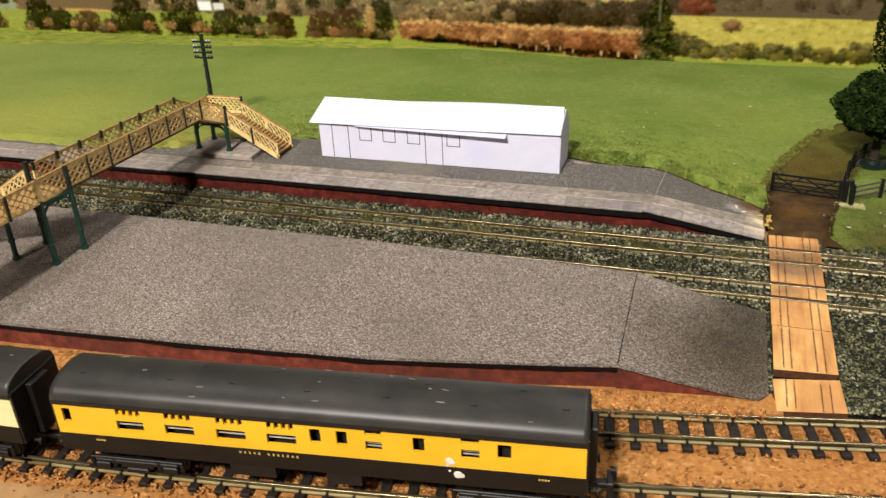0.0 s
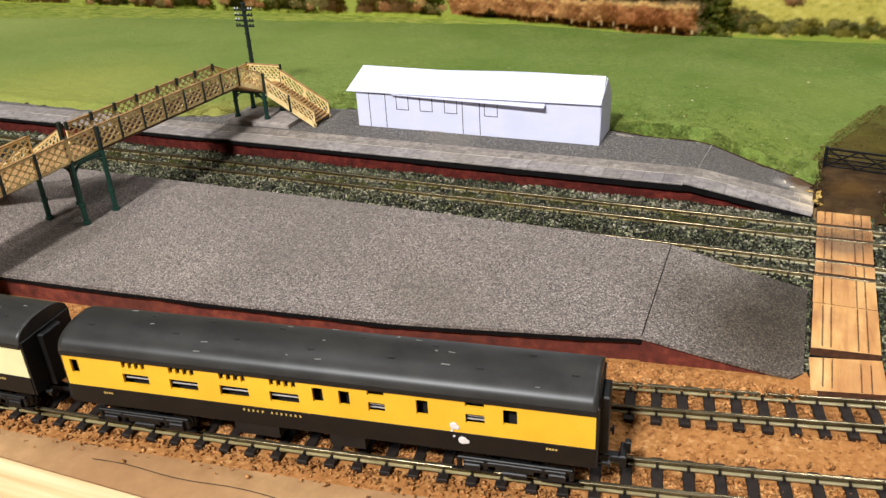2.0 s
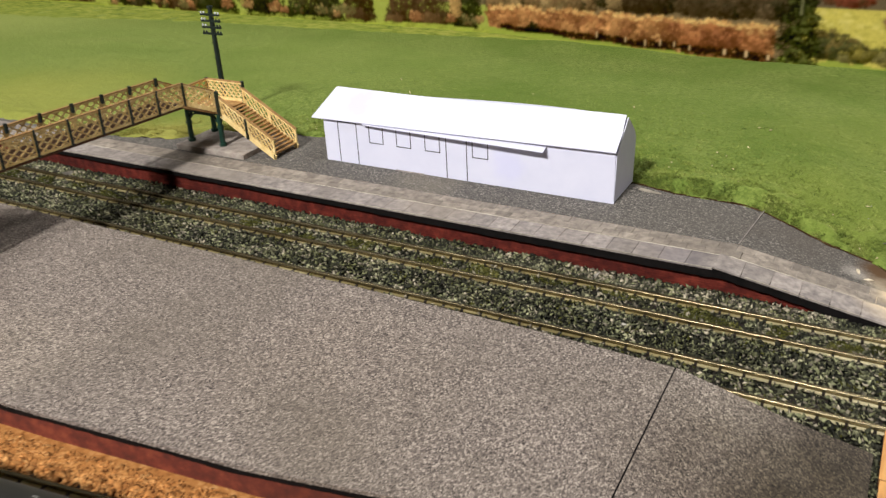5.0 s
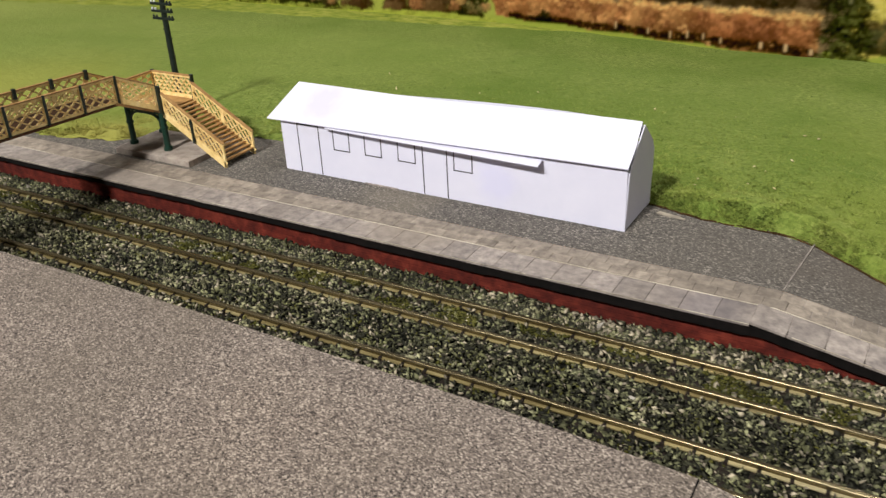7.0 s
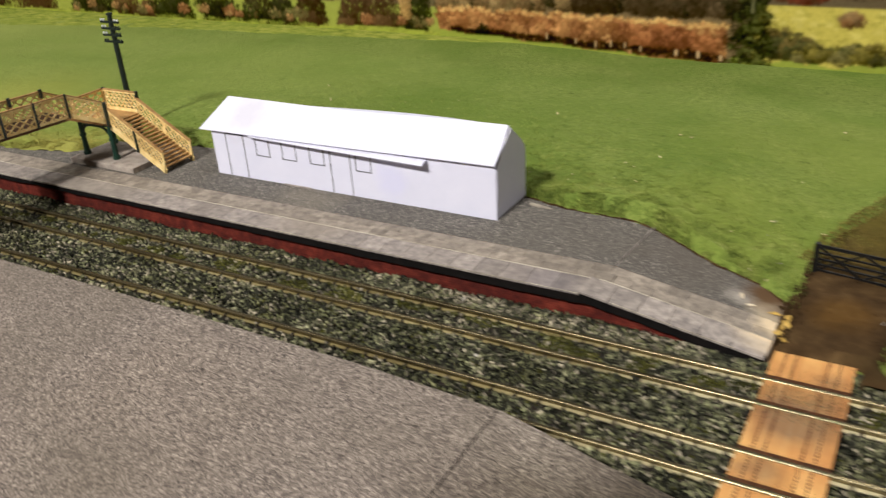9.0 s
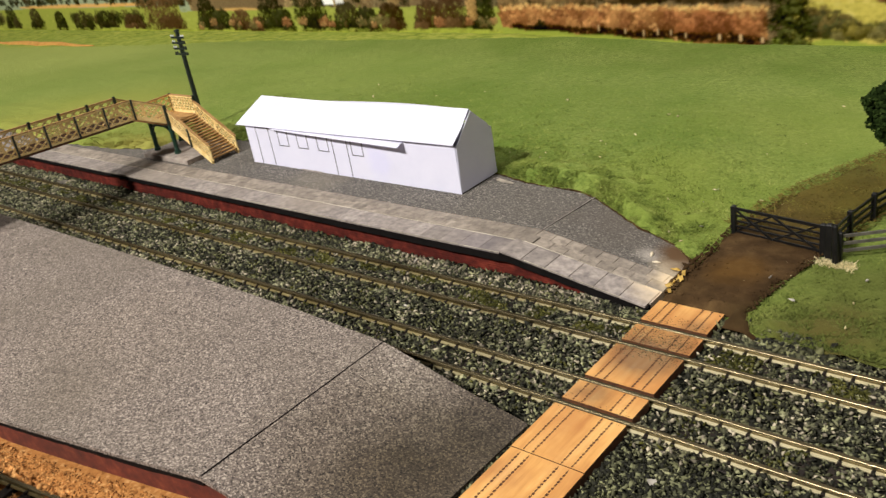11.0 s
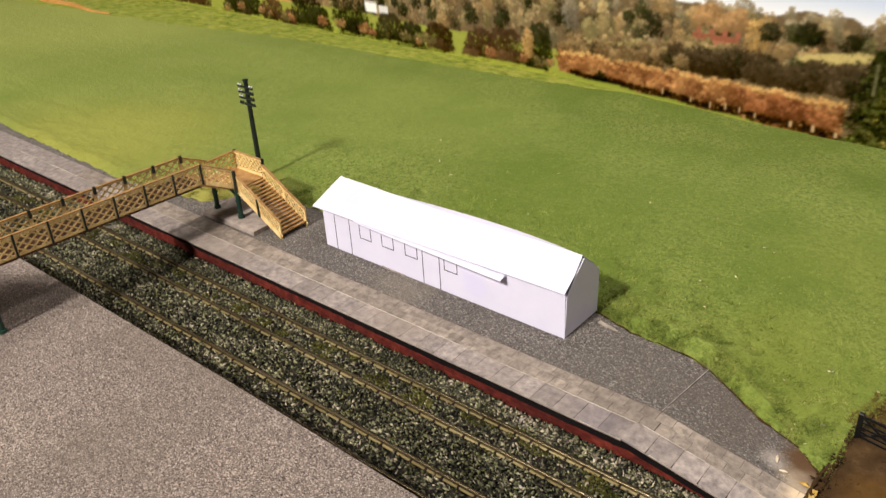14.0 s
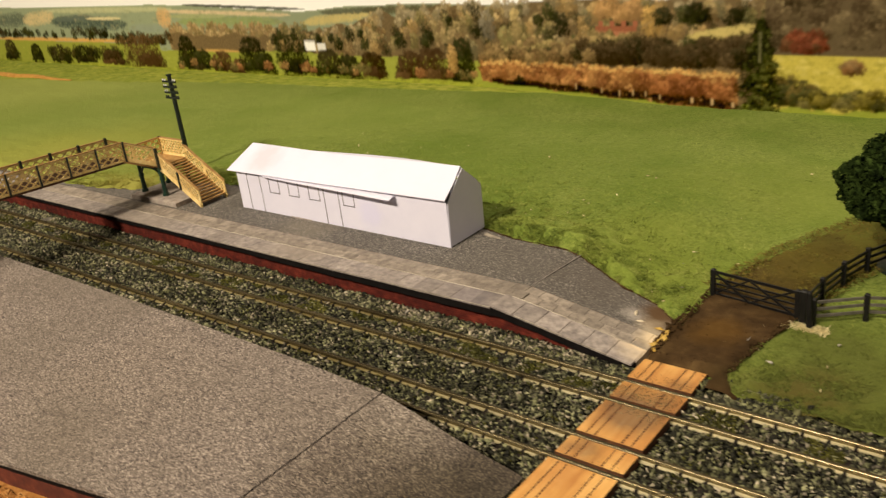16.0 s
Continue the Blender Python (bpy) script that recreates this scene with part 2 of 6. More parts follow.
M = dict(
    tarmac=grain("gritty_grey_paper", stain_over=rgb(112, 103, 97), stops= [rgb(34, 29, 26), rgb(103, 93, 87), rgb(125, 114, 106), rgb(185, 173, 161)], scale=1900, rough=0.9, large=rgb(98, 89, 77), large_scale=24, large_mix=0.4, spread=0.24, detail=5.0, cells=3000, cell_mix=0.42, stains_and_light=[(-1.3, -8.3, 0.5, 5.4, rgb(70, 60, 47), 0.88), (-1.5, -7.6, 0.7, 3.2, rgb(82, 75, 64), 0.7), (-1.6, -9.8, 0.4, 3.2, rgb(74, 64, 50), 0.5), (-0.8, -6.0, 0.3, 2.0, rgb(56, 48, 36), 0.6), (-3.6, -6.6, 1.0, 1.8, rgb(150, 142, 136), 0.4), (-12, -9.5, 1.2, 5.0, rgb(116, 105, 96), 0.35), (-20, -11.5, 1.2, 3.5, rgb(126, 116, 106), 0.4)]),
    tarmac_far=grain("fine_grey_paper", stops= [rgb(26, 25, 24), rgb(82, 78, 74), rgb(102, 97, 92), rgb(172, 164, 154)], scale=1500, rough=0.9, large=rgb(90, 84, 76), large_scale=30, large_mix=0.4, spread=0.24, detail=5.0, cells=2600, cell_mix=0.3, stains_and_light=[(-0.3, 1.7, 0.4, 1.1, rgb(188, 172, 146), 0.7), (-1.3, 2.0, 0.5, 0.6, rgb(186, 178, 168), 0.5), (-0.25, 2.6, 0.4, 1.5, rgb(84, 58, 28), 0.95), (-15.5, 2.1, 1.1, 2.2, rgb(132, 123, 108), 0.4), (-3.0, 3.2, 0.8, 2.6, rgb(84, 76, 68), 0.5)]),
    # black for card edges and for strips that stand in for shadow
    black_edge=grain("black_card_and_shadow", [rgb(8, 7, 7), rgb(22, 18, 18)], 400, rough=0.85, specular=0.15),
    # darker copy of brick: shadow from the overhanging lip is in its colour
    brick_shaded=grain("shaded_red_brick_paper", [rgb(66, 22, 18), rgb(92, 34, 26), rgb(118, 50, 38)], 300, rough=0.85, large=rgb(54, 20, 18), large_scale=30, specular=0.2),
    brick=grain("red_brick_paper", [rgb(74, 27, 17), rgb(102, 40, 25), rgb(128, 60, 38)], 260, rough=0.85, large=rgb(58, 28, 18), large_scale=25),
    slab=grain("grey_paving_print", [rgb(112, 105, 103), rgb(146, 137, 132), rgb(174, 164, 156)], 360, rough=0.6, random_by="object", jitter=0.14, large=rgb(126, 116, 108), large_scale=40, large_mix=0.4, stains_and_light=[(-0.3, 0.6, 0.4, 1.3, rgb(214, 194, 164), 0.95), (-0.1, 1.2, 0.4, 1.0, rgb(206, 186, 154), 0.9), (-14, 0.9, 1.1, 3.0, rgb(150, 138, 124), 0.5), (-24, 0.4, 1.1, 3.0, rgb(150, 140, 128), 0.4), (-6, 0.2, 1.1, 1.6, rgb(104, 98, 104), 0.5)]),
    slab_tan=grain("tan_paving_print", [rgb(110, 101, 93), rgb(140, 130, 119), rgb(163, 152, 139)], 420, rough=0.65, random_by="object", jitter=0.2, large=rgb(120, 110, 100), large_scale=40, large_mix=0.4, stains_and_light=[(-0.1, 1.2, 0.4, 1.0, rgb(206, 186, 154), 0.9)]),
    plinth=grain("pale_card_plinth", [rgb(136, 126, 120), rgb(164, 154, 146), rgb(184, 174, 164)], 300, rough=0.75, large=rgb(150, 138, 126), large_scale=60, large_mix=0.4, specular=0.2),
    straw=grain("dry_straw_fibres", [rgb(186, 172, 122), rgb(228, 216, 176)], 120, rough=0.9, random_by="island", jitter=0.25, specular=0.2),
    cork=grain("cork", [rgb(104, 64, 30), rgb(164, 112, 60), rgb(178, 126, 71), rgb(206, 160, 104)], 520, rough=0.95, bump=0.0005, large=rgb(170, 114, 60), large_scale=30, spread=0.22, detail=6.0, cells=900, specular=0.2),
    crumbs=grain("cork_crumbs", [rgb(110, 69, 34), rgb(164, 113, 62), rgb(198, 150, 94)], 300, rough=0.95, random_by="island", jitter=0.45, specular=0.2),
    board=grain("brown_board", [rgb(158, 122, 80), rgb(184, 146, 100)], 160, rough=0.6, large=rgb(140, 98, 60), large_scale=16, bump=0.0001),
    pine=grain("pine", [rgb(196, 150, 96), rgb(228, 190, 138), rgb(240, 210, 164)], 260, rough=0.5, stretch=(0.04, 1, 1), spread=0.2, detail=2),
    ballast=grain("ballast_stone", [rgb(52, 53, 37), rgb(81, 82, 60), rgb(108, 105, 84)], 120, rough=0.75, random_by="island", jitter=0.85, power=3.1, top=4.1, large=rgb(50, 50, 26), large_scale=75, large_mix=0.7, specular=0.3),
    ballast_pale=grain("pale_ballast_stone", [rgb(104, 98, 84), rgb(136, 128, 110), rgb(164, 154, 134)], 120, rough=0.75, random_by="island", jitter=0.6, power=1.6, top=1.9, specular=0.35),
    moss=grain("olive_moss_flock", [rgb(46, 47, 20), rgb(70, 70, 32), rgb(92, 90, 48)], 160, rough=0.95, random_by="island", jitter=0.5, specular=0.1),
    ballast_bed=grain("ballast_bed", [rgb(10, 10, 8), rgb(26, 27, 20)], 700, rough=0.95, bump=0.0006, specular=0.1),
    # pale patches at the right end are lamp glint painted into the brass
    rail_foot=grain("brass_foot_painted_glint", [rgb(104, 92, 58), rgb(152, 138, 94), rgb(190, 176, 130)], 160, rough=0.36, metal=0.5, stretch=(0.2, 3, 3), stains_and_light=[(2.5, -3.2, 0.2, 10.0, rgb(222, 212, 174), 0.85), (0, -14.5, 0.2, 9.0, rgb(190, 178, 140), 0.6)]),
    rail_dirty=grain("dull_brown_rail", [rgb(92, 83, 60), rgb(144, 132, 102)], 90, rough=0.25, metal=0.78, stretch=(0.2, 3, 3)),
    sleeper=grain("black_plastic_sleeper", [rgb(22, 17, 14), rgb(42, 33, 27)], 500, rough=0.7, specular=0.3),
    ply=grain("laser_cut_plywood", stain_over=rgb(206, 146, 70), stops= [rgb(166, 108, 54), rgb(210, 156, 88), rgb(230, 186, 118)], scale=220, rough=0.6, stretch=(1, 0.12, 1), large=rgb(176, 116, 62), large_scale=70, large_mix=0.6, spread=0.22, stains_and_light=[(0.9, -2.3, 0.36, 1.7, rgb(100, 72, 44), 0.75), (0.5, -4.3, 0.36, 0.9, rgb(110, 76, 42), 0.6), (1.4, -0.9, 0.36, 0.7, rgb(120, 84, 46), 0.5), (0.3, -7.5, 0.36, 0.9, rgb(170, 112, 56), 0.5)]),
    burnt=grain("scorched_wood", [rgb(60, 34, 16), rgb(96, 56, 26)], 600, rough=0.8),
    paper=grain("white_paper", [(0.69, 0.695, 0.845, 1), (0.75, 0.75, 0.89, 1)], 60, rough=0.8, specular=0.12, stains_and_light=[(-19.0, 3.4, 3.3, 1.5, (0.58, 0.57, 0.66, 1), 0.8), (-12.6, 2.78, 1.9, 1.0, (0.66, 0.66, 0.92, 1), 0.5), (-9.3, 3.6, 3.4, 0.7, (0.7, 0.7, 0.86, 1), 0.5)]),
    ink=grain("black_ink_line", [rgb(34, 32, 44), rgb(48, 46, 60)], 300, rough=0.6),
    bridge=grain("pale_laser_cut_wood", [rgb(216, 184, 114), rgb(240, 210, 142), rgb(248, 225, 165)], 420, rough=0.65, large=rgb(208, 176, 116), large_scale=45, large_mix=0.5),
    # deck wood darkened so the span looks shaded behind its lattice
    walkway=grain("shaded_walkway_wood", [rgb(40, 25, 13), rgb(62, 40, 21)], 420, rough=0.75, specular=0.2),
    tread=grain("brown_laser_cut_wood", [rgb(142, 104, 58), rgb(178, 140, 88)], 420, rough=0.65),
    green=grain("dark_green_paint", [rgb(14, 46, 36), rgb(26, 66, 52)], 500, rough=0.45),
    pole=grain("dark_green_plastic", [rgb(14, 26, 22), rgb(30, 42, 36)], 500, rough=0.45),
    porcelain=grain("white_insulator", [rgb(200, 205, 205), rgb(225, 228, 228)], 400, rough=0.3),
    yellow=grain("yellow_coach_paint", [rgb(224, 172, 26), rgb(236, 186, 40)], 60, rough=0.42, large=rgb(218, 166, 34), large_scale=70, large_mix=0.4),
    cream=grain("pale_cream_coach_paint", [rgb(208, 204, 150), rgb(222, 218, 168)], 60, rough=0.4),
    brown=grain("dark_brown_coach_paint", [rgb(16, 12, 9), rgb(26, 20, 14)], 120, rough=0.55, specular=0.25),
    roof=grain("worn_grey_plastic_roof", [rgb(36, 35, 33), rgb(49, 48, 45)], 200, rough=0.42, specular=0.4, large=rgb(60, 59, 55), large_scale=110, large_mix=0.5, stretch=(0.4, 1, 1)),
    dark_grey=grain("dark_grey_plastic", [rgb(66, 63, 58), rgb(104, 100, 92)], 300, rough=0.4),
    black=grain("black_plastic", [rgb(9, 9, 9), rgb(22, 21, 20)], 400, rough=0.5, specular=0.35),
    scuff=grain("scuffed_roof_plastic", [rgb(116, 116, 110), rgb(140, 139, 132)], 300, rough=0.5),
    pale_bar=grain("pale_grey_plastic", [rgb(150, 148, 146), rgb(186, 184, 180)], 400, rough=0.5),
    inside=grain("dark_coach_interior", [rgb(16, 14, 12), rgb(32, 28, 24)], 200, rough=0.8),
    gold=grain("gold_lettering", [rgb(176, 148, 70), rgb(200, 172, 92)], 500, rough=0.5),
    white=grain("white_paint_spot", [rgb(196, 192, 188), rgb(226, 222, 218)], 500, rough=0.6),
    pale_stone=grain("glue_covered_stone", [rgb(120, 115, 106), rgb(176, 170, 160)], 500, rough=0.6),
    # pale far-left patches also paint in light the lamps lack there
    grass=grain("static_grass", sheen=rgb(206, 214, 130), stops= [rgb(75, 92, 37), rgb(113, 130, 60), rgb(148, 160, 84)], scale=420, cells=1300, cell_mix=0.3, rough=0.95, bump=0.0010, large=rgb(96, 118, 46), large_scale=24, large_mix=0.85, spread=0.3, specular=0.15, detail=8, stains_and_light=[(-40, 3, 1, 13, rgb(166, 158, 72), 0.55), (-70, 18, 0.5, 30, rgb(150, 158, 84), 0.7), (-46, 12, 0.8, 24, rgb(132, 144, 72), 0.45), (5, 1.2, 0.3, 6.5, rgb(86, 92, 42), 0.85), (-28, 2.6, 1.1, 5.5, rgb(158, 152, 78), 0.7), (4.2, 0.4, 0.3, 2.2, rgb(84, 72, 36), 0.7), (-2, 6, 0.7, 5, rgb(124, 138, 58), 0.6), (-14, 12, 0.7, 9, rgb(100, 122, 48), 0.5), (-30, 18, 0.5, 14, rgb(124, 138, 64), 0.45), (0, 14, 0.5, 8, rgb(128, 140, 62), 0.4)]),
    blades=grain("grass_fibres", sheen=rgb(206, 214, 130), stops=[rgb(92, 108, 44), rgb(124, 138, 62), rgb(152, 160, 86)], scale=120, rough=0.9, random_by="island", jitter=0.3, specular=0.2, stains_and_light=[(-29, 2.6, 1.1, 6.0, rgb(162, 154, 80), 0.8), (5, 1.2, 0.3, 6.5, rgb(84, 90, 42), 0.8)]),
    lane_fibres=grain("brown_lane_fibres", [rgb(70, 58, 22), rgb(102, 88, 38), rgb(108, 108, 46)], 80, rough=0.9, random_by="island", jitter=0.35, specular=0.2),
    meadow=grain("printed_meadow", sheen=rgb(206, 210, 130), stops= [rgb(96, 112, 38), rgb(138, 148, 58), rgb(164, 164, 80)], scale=200, rough=0.9, stretch=(0.6, 1, 1), large=rgb(118, 136, 52), large_scale=20, specular=0.15),
    dry=grain("dry_orange_strip", [rgb(168, 118, 52), rgb(196, 148, 76)], 160, rough=0.9),
    tuft=grain("dark_green_fibres", [rgb(66, 84, 34), rgb(92, 108, 46)], 120, rough=0.9, random_by="island", jitter=0.3, specular=0.15),
    foam=grain("ochre_foam", [rgb(120, 92, 36), rgb(176, 142, 66), rgb(200, 168, 92)], 300, rough=0.9, bump=0.0004),
    mud=grain("painted_mud", [rgb(40, 29, 16), rgb(70, 53, 33), rgb(98, 78, 50)], 130, rough=0.95, bump=0.0008, large=rgb(56, 40, 22), large_scale=60, spread=0.24, specular=0.08, detail=6.0, stains_and_light=[(2.6, 8.0, 0.6, 5.0, rgb(92, 84, 36), 0.9), (2.2, 12.5, 0.6, 5.0, rgb(96, 100, 42), 0.9), (2.9, 6.0, 0.6, 1.4, rgb(56, 44, 20), 0.7), (1.2, 2.2, 0.4, 1.3, rgb(98, 70, 30), 0.5), (2.4, 0.2, 0.3, 1.2, rgb(58, 46, 26), 0.6)]),
    paper_edge=grain("cut_paper_edge", [rgb(140, 132, 120), rgb(190, 180, 162), rgb(228, 220, 202)], 60, rough=0.8, spread=0.2),
    glue=grain("dried_pale_glue", [rgb(196, 180, 154), rgb(226, 214, 190)], 300, rough=0.5),
    leaf=grain("dark_foliage", [rgb(20, 30, 13), rgb(36, 50, 21), rgb(56, 72, 33)], 300, rough=0.9, random_by="island", jitter=0.3, specular=0.03),
    bark=grain("dark_bark", [rgb(34, 28, 20), rgb(56, 46, 34)], 400, rough=0.9, bump=0.0004),
    wall=grain("plain_painted_wall", [rgb(80, 75, 68), rgb(90, 85, 78)], 8, rough=0.9),
    carpet=grain("brown_carpet", [rgb(72, 60, 50), rgb(88, 74, 61)], 60, rough=0.95),
)

# ---- building blocks: all sizes below in centimetres ----
CM = 0.01


class Shape:
    """Collects vertices and faces in centimetres."""

    def __init__(self):
        self.v, self.f, self.smooth = [], [], False

    def add(self, verts, faces):
        k = len(self.v)
        self.v += [tuple(p) for p in verts]
        self.f += [tuple(i + k for i in face) for face in faces]
        return self

    def box(self, x0, x1, y0, y1, z0, z1, m=None, bevel=0.0):
        if bevel:
            b = bevel
            rings = [(x0 + b, x1 - b, y0 + b, y1 - b, z0), (x0, x1, y0, y1, z0 + b), (x0, x1, y0, y1, z1 - b), (x0 + b, x1 - b, y0 + b, y1 - b, z1)]
        else:
            rings = [(x0, x1, y0, y1, z0), (x0, x1, y0, y1, z1)]
        p, faces = [], []
        for a0, a1, b0, b1, z in rings:
            p += [(a0, b0, z), (a1, b0, z), (a1, b1, z), (a0, b1, z)]
        n = len(rings)
        for r in range(n - 1):
            for k in range(4):
                faces.append((4 * r + k, 4 * r + (k + 1) % 4, 4 * r + 4 + (k + 1) % 4, 4 * r + 4 + k))
        faces += [(3, 2, 1, 0), (4 * n - 4, 4 * n - 3, 4 * n - 2, 4 * n - 1)]
        if m is not None:
            p = [m @ Vector(q) for q in p]
        return self.add(p, faces)

    def beam(self, a, b, w, h, up=(0, 0, 1)):
        """A bar from a to b, w wide and h high."""
        a, b = Vector(a), Vector(b)
        d = (b - a).normalized()
        side = d.cross(Vector(up))
        side = side.normalized() if side.length > 1e-6 else Vector((1, 0, 0))
        top = side.cross(d).normalized()
        p = []
        for q in (a, b):
            for s, t in ((-1, -1), (1, -1), (1, 1), (-1, 1)):
                p.append(q + side * s * w / 2 + top * t * h / 2)
        return self.add(p, [(0, 1, 2, 3), (7, 6, 5, 4), (0, 4, 5, 1), (1, 5, 6, 2), (2, 6, 7, 3), (3, 7, 4, 0)])

    def tube(self, points, radii, sides=10, close=True):
        """A round tube through points with a radius at each."""
        rings = []
        for k, p in enumerate(points):
            p = Vector(p)
            d = (Vector(points[min(k + 1, len(points) - 1)]) - Vector(points[max(k - 1, 0)])).normalized()
            ref = Vector((0, 0, 1)) if abs(d.z) < 0.9 else Vector((1, 0, 0))
            s = d.cross(ref).normalized()
            u = s.cross(d)
            r = radii[k] if isinstance(radii, (list, tuple)) else radii
            rings.append([p + s * r * math.cos(2 * math.pi * i / sides) + u * r * math.sin(2 * math.pi * i / sides) for i in range(sides)])
        faces = []
        for k in range(len(rings) - 1):
            for i in range(sides):
                j = (i + 1) % sides
                faces.append((k * sides + i, k * sides + j, (k + 1) * sides + j, (k + 1) * sides + i))
        if close:
            faces += [tuple(reversed(range(sides))), tuple((len(rings) - 1) * sides + i for i in range(sides))]
        return self.add([q for r in rings for q in r], faces)

    def prism(self, outline, z0, z1):
        """An upright block over a counter-clockwise outline; z0, z1 are numbers or functions of x, y."""
        low = z0 if callable(z0) else lambda x, y: z0
        high = z1 if callable(z1) else lambda x, y: z1
        n = len(outline)
        p = [(x, y, low(x, y)) for x, y in outline] + [(x, y, high(x, y)) for x, y in outline]
        faces = [tuple(reversed(range(n))), tuple(range(n, 2 * n))]
        faces += [(k, (k + 1) % n, n + (k + 1) % n, n + k) for k in range(n)]
        return self.add(p, faces)

    def mesh(self, name, material, origin=(0, 0, 0)):
        me = bpy.data.meshes.new(name)
        o = Vector(origin)
        me.from_pydata([tuple((Vector(p) - o) * CM) for p in self.v], [], self.f)
        me.materials.append(material)
        if self.smooth:
            me.shade_smooth()
        me.update()
        return me


ORIGIN = {}


def thing(name, at, label, category, group="", kind=""):
    """An empty at the base of a thing, in centimetres."""
    ob = new(name)
    ob.location = Vector(at) * CM
    ob.empty_display_size = 0.005
    ORIGIN[ob.name] = Vector(at)
    return tagged(ob, label, category, group, kind)


def part(name, shape, material, parent, label="", kind=""):
    """One mesh under a thing or a part; the shape is in the place's own centimetres."""
    origin = ORIGIN[parent.name]
    ob = new(name, shape.mesh(name, material, origin))
    ob.parent = parent
    ORIGIN[ob.name] = origin
    return tagged(ob, label, kind=kind)


def piece(name, me, parent, m):
    ob = new(name, me)
    ob.parent = parent
    ob.matrix_local = m
    return ob


def solid(name, shape, material, label, category, group="", kind=""):
    """A thing of one mesh, given in the place's own centimetres."""
    xs, ys, zs = zip(*shape.v)
    at = ((min(xs) + max(xs)) / 2, (min(ys) + max(ys)) / 2, min(zs))
    ob = new(name, shape.mesh(name, material, at))
    ob.location = Vector(at) * CM
    return tagged(ob, label, category, group, kind)


def raw(name, verts, faces, material, label, category, kind, smooth=False):
    """A large joined mesh from arrays in centimetres."""
    me = bpy.data.meshes.new(name)
    verts, faces = np.asarray(verts, np.float32) * CM, np.asarray(faces, np.int32)
    me.vertices.add(len(verts))
    me.vertices.foreach_set("co", verts.ravel())
    me.loops.add(faces.size)
    me.loops.foreach_set("vertex_index", faces.ravel())
    me.polygons.add(len(faces))
    me.polygons.foreach_set("loop_start", np.arange(0, faces.size, faces.shape[1], dtype=np.int32))
    me.update(calc_edges=True)
    if smooth:
        me.shade_smooth()
    me.materials.append(material)
    return tagged(new(name, me), label, category, kind=kind)


rng = np.random.default_rng(7)

# ---- heights of the land ----
RAIL, PLAT_FAR, PLAT_NEAR = 0.35, 1.10, 1.24


def smoothstep(a, b, v):
    s = min(1.0, max(0.0, (v - a) / (b - a)))
    return s * s * (3 - 2 * s)


def land(x, y):
    """Height of the grass behind the line: level with the far platform, falling to the lane and to the backdrop."""
    near = 1.15 - 0.81 * min(1.0, max(0.0, (x + 4.6) / 4.8))
    back = 0.14 - 0.52 * smoothstep(-27.0, -9.0, x)
    return near + (back - near) * smoothstep(7.0, 27.0, y) + 0.06 * noise.noise((x * 0.35, y * 0.35, 0)) + 0.04 * noise.noise((x * 1.3, y * 1.3, 3))


# ---- the room ----
X0, X1, Y0, Y1, ZF, ZC = -180, 130, -190, 130, -4.05, 160
solid("floor", Shape().box(X0, X1, Y0, Y1, ZF - 3, ZF), M["carpet"], "plain brown surface on which the layout stands", "floor", kind="structure")
solid("wall_north", Shape().box(X0, X1, Y1, Y1 + 10, ZF - 3, ZC), M["wall"], "plain painted wall behind the layout", "wall", kind="structure")
solid("wall_south", Shape().box(X0, X1, Y0 - 10, Y0, ZF - 3, ZC), M["wall"], "plain painted wall of the room", "wall", kind="structure")
solid("wall_west", Shape().box(X0 - 10, X0, Y0 - 10, Y1 + 10, ZF - 3, ZC), M["wall"], "plain painted wall of the room", "wall", kind="structure")
solid("wall_east", Shape().box(X1, X1 + 10, Y0 - 10, Y1 + 10, ZF - 3, ZC), M["wall"], "plain painted wall of the room", "wall", kind="structure")
solid("ceiling", Shape().box(X0 - 10, X1 + 10, Y0 - 10, Y1 + 10, ZC, ZC + 5), M["wall"], "plain pale ceiling of the room", "ceiling", kind="structure")

# ---- baseboard, cork bed and front edge ----
solid("ground", Shape().box(-115, 45, -20.2, 12.0, -4.04, -0.02).box(-115, 45, 12.01, 28.6, -4.04, -0.8), M["board"], "brown fibreboard top of the layout", "baseboard", kind="structure")
solid("cork_bed", Shape().prism([(-115, -20.1), (-40, -19.9), (-20, -19.15), (-10, -18.1), (0, -16.6), (20, -13.0), (45, -8.5), (45, -4), (-115, -4)], -0.015, 0.0), M["cork"], "orange-brown granular cork sheet under the sidings", "cork sheet", kind="structure")
solid("edge_batten", Shape().box(-115, 45, -24.5, -20.25, -4.0, 0.30, bevel=0.08), M["pine"], "pale pine batten along the edge of the layout", "batten", kind="structure")

# ---- backdrop ----
BX0, BX1, BZ0, BZ1, STEP = -118.0, 30.0, -1.6, 9.0, 0.075
NX, NZ = int((BX1 - BX0) / STEP) + 1, int((BZ1 - BZ0) / STEP) + 1
gx, gz = np.linspace(BX0, BX1, NX), np.linspace(BZ0, BZ1, NZ)
GX, GZ = np.meshgrid(gx, gz)


def lin(r, g, b):
    return np.array(rgb(r, g, b)[:3])


def waves(x, seed, length, size):
    r = np.random.default_rng(seed)
    return sum(size / (k + 1) ** 0.8 * np.sin(x * (k + 1) * 6.283 / length * r.uniform(0.8, 1.2) + r.uniform(0, 6.28)) for k in range(6))


paint = np.ones((NZ, NX, 3)) * lin(254, 254, 255)


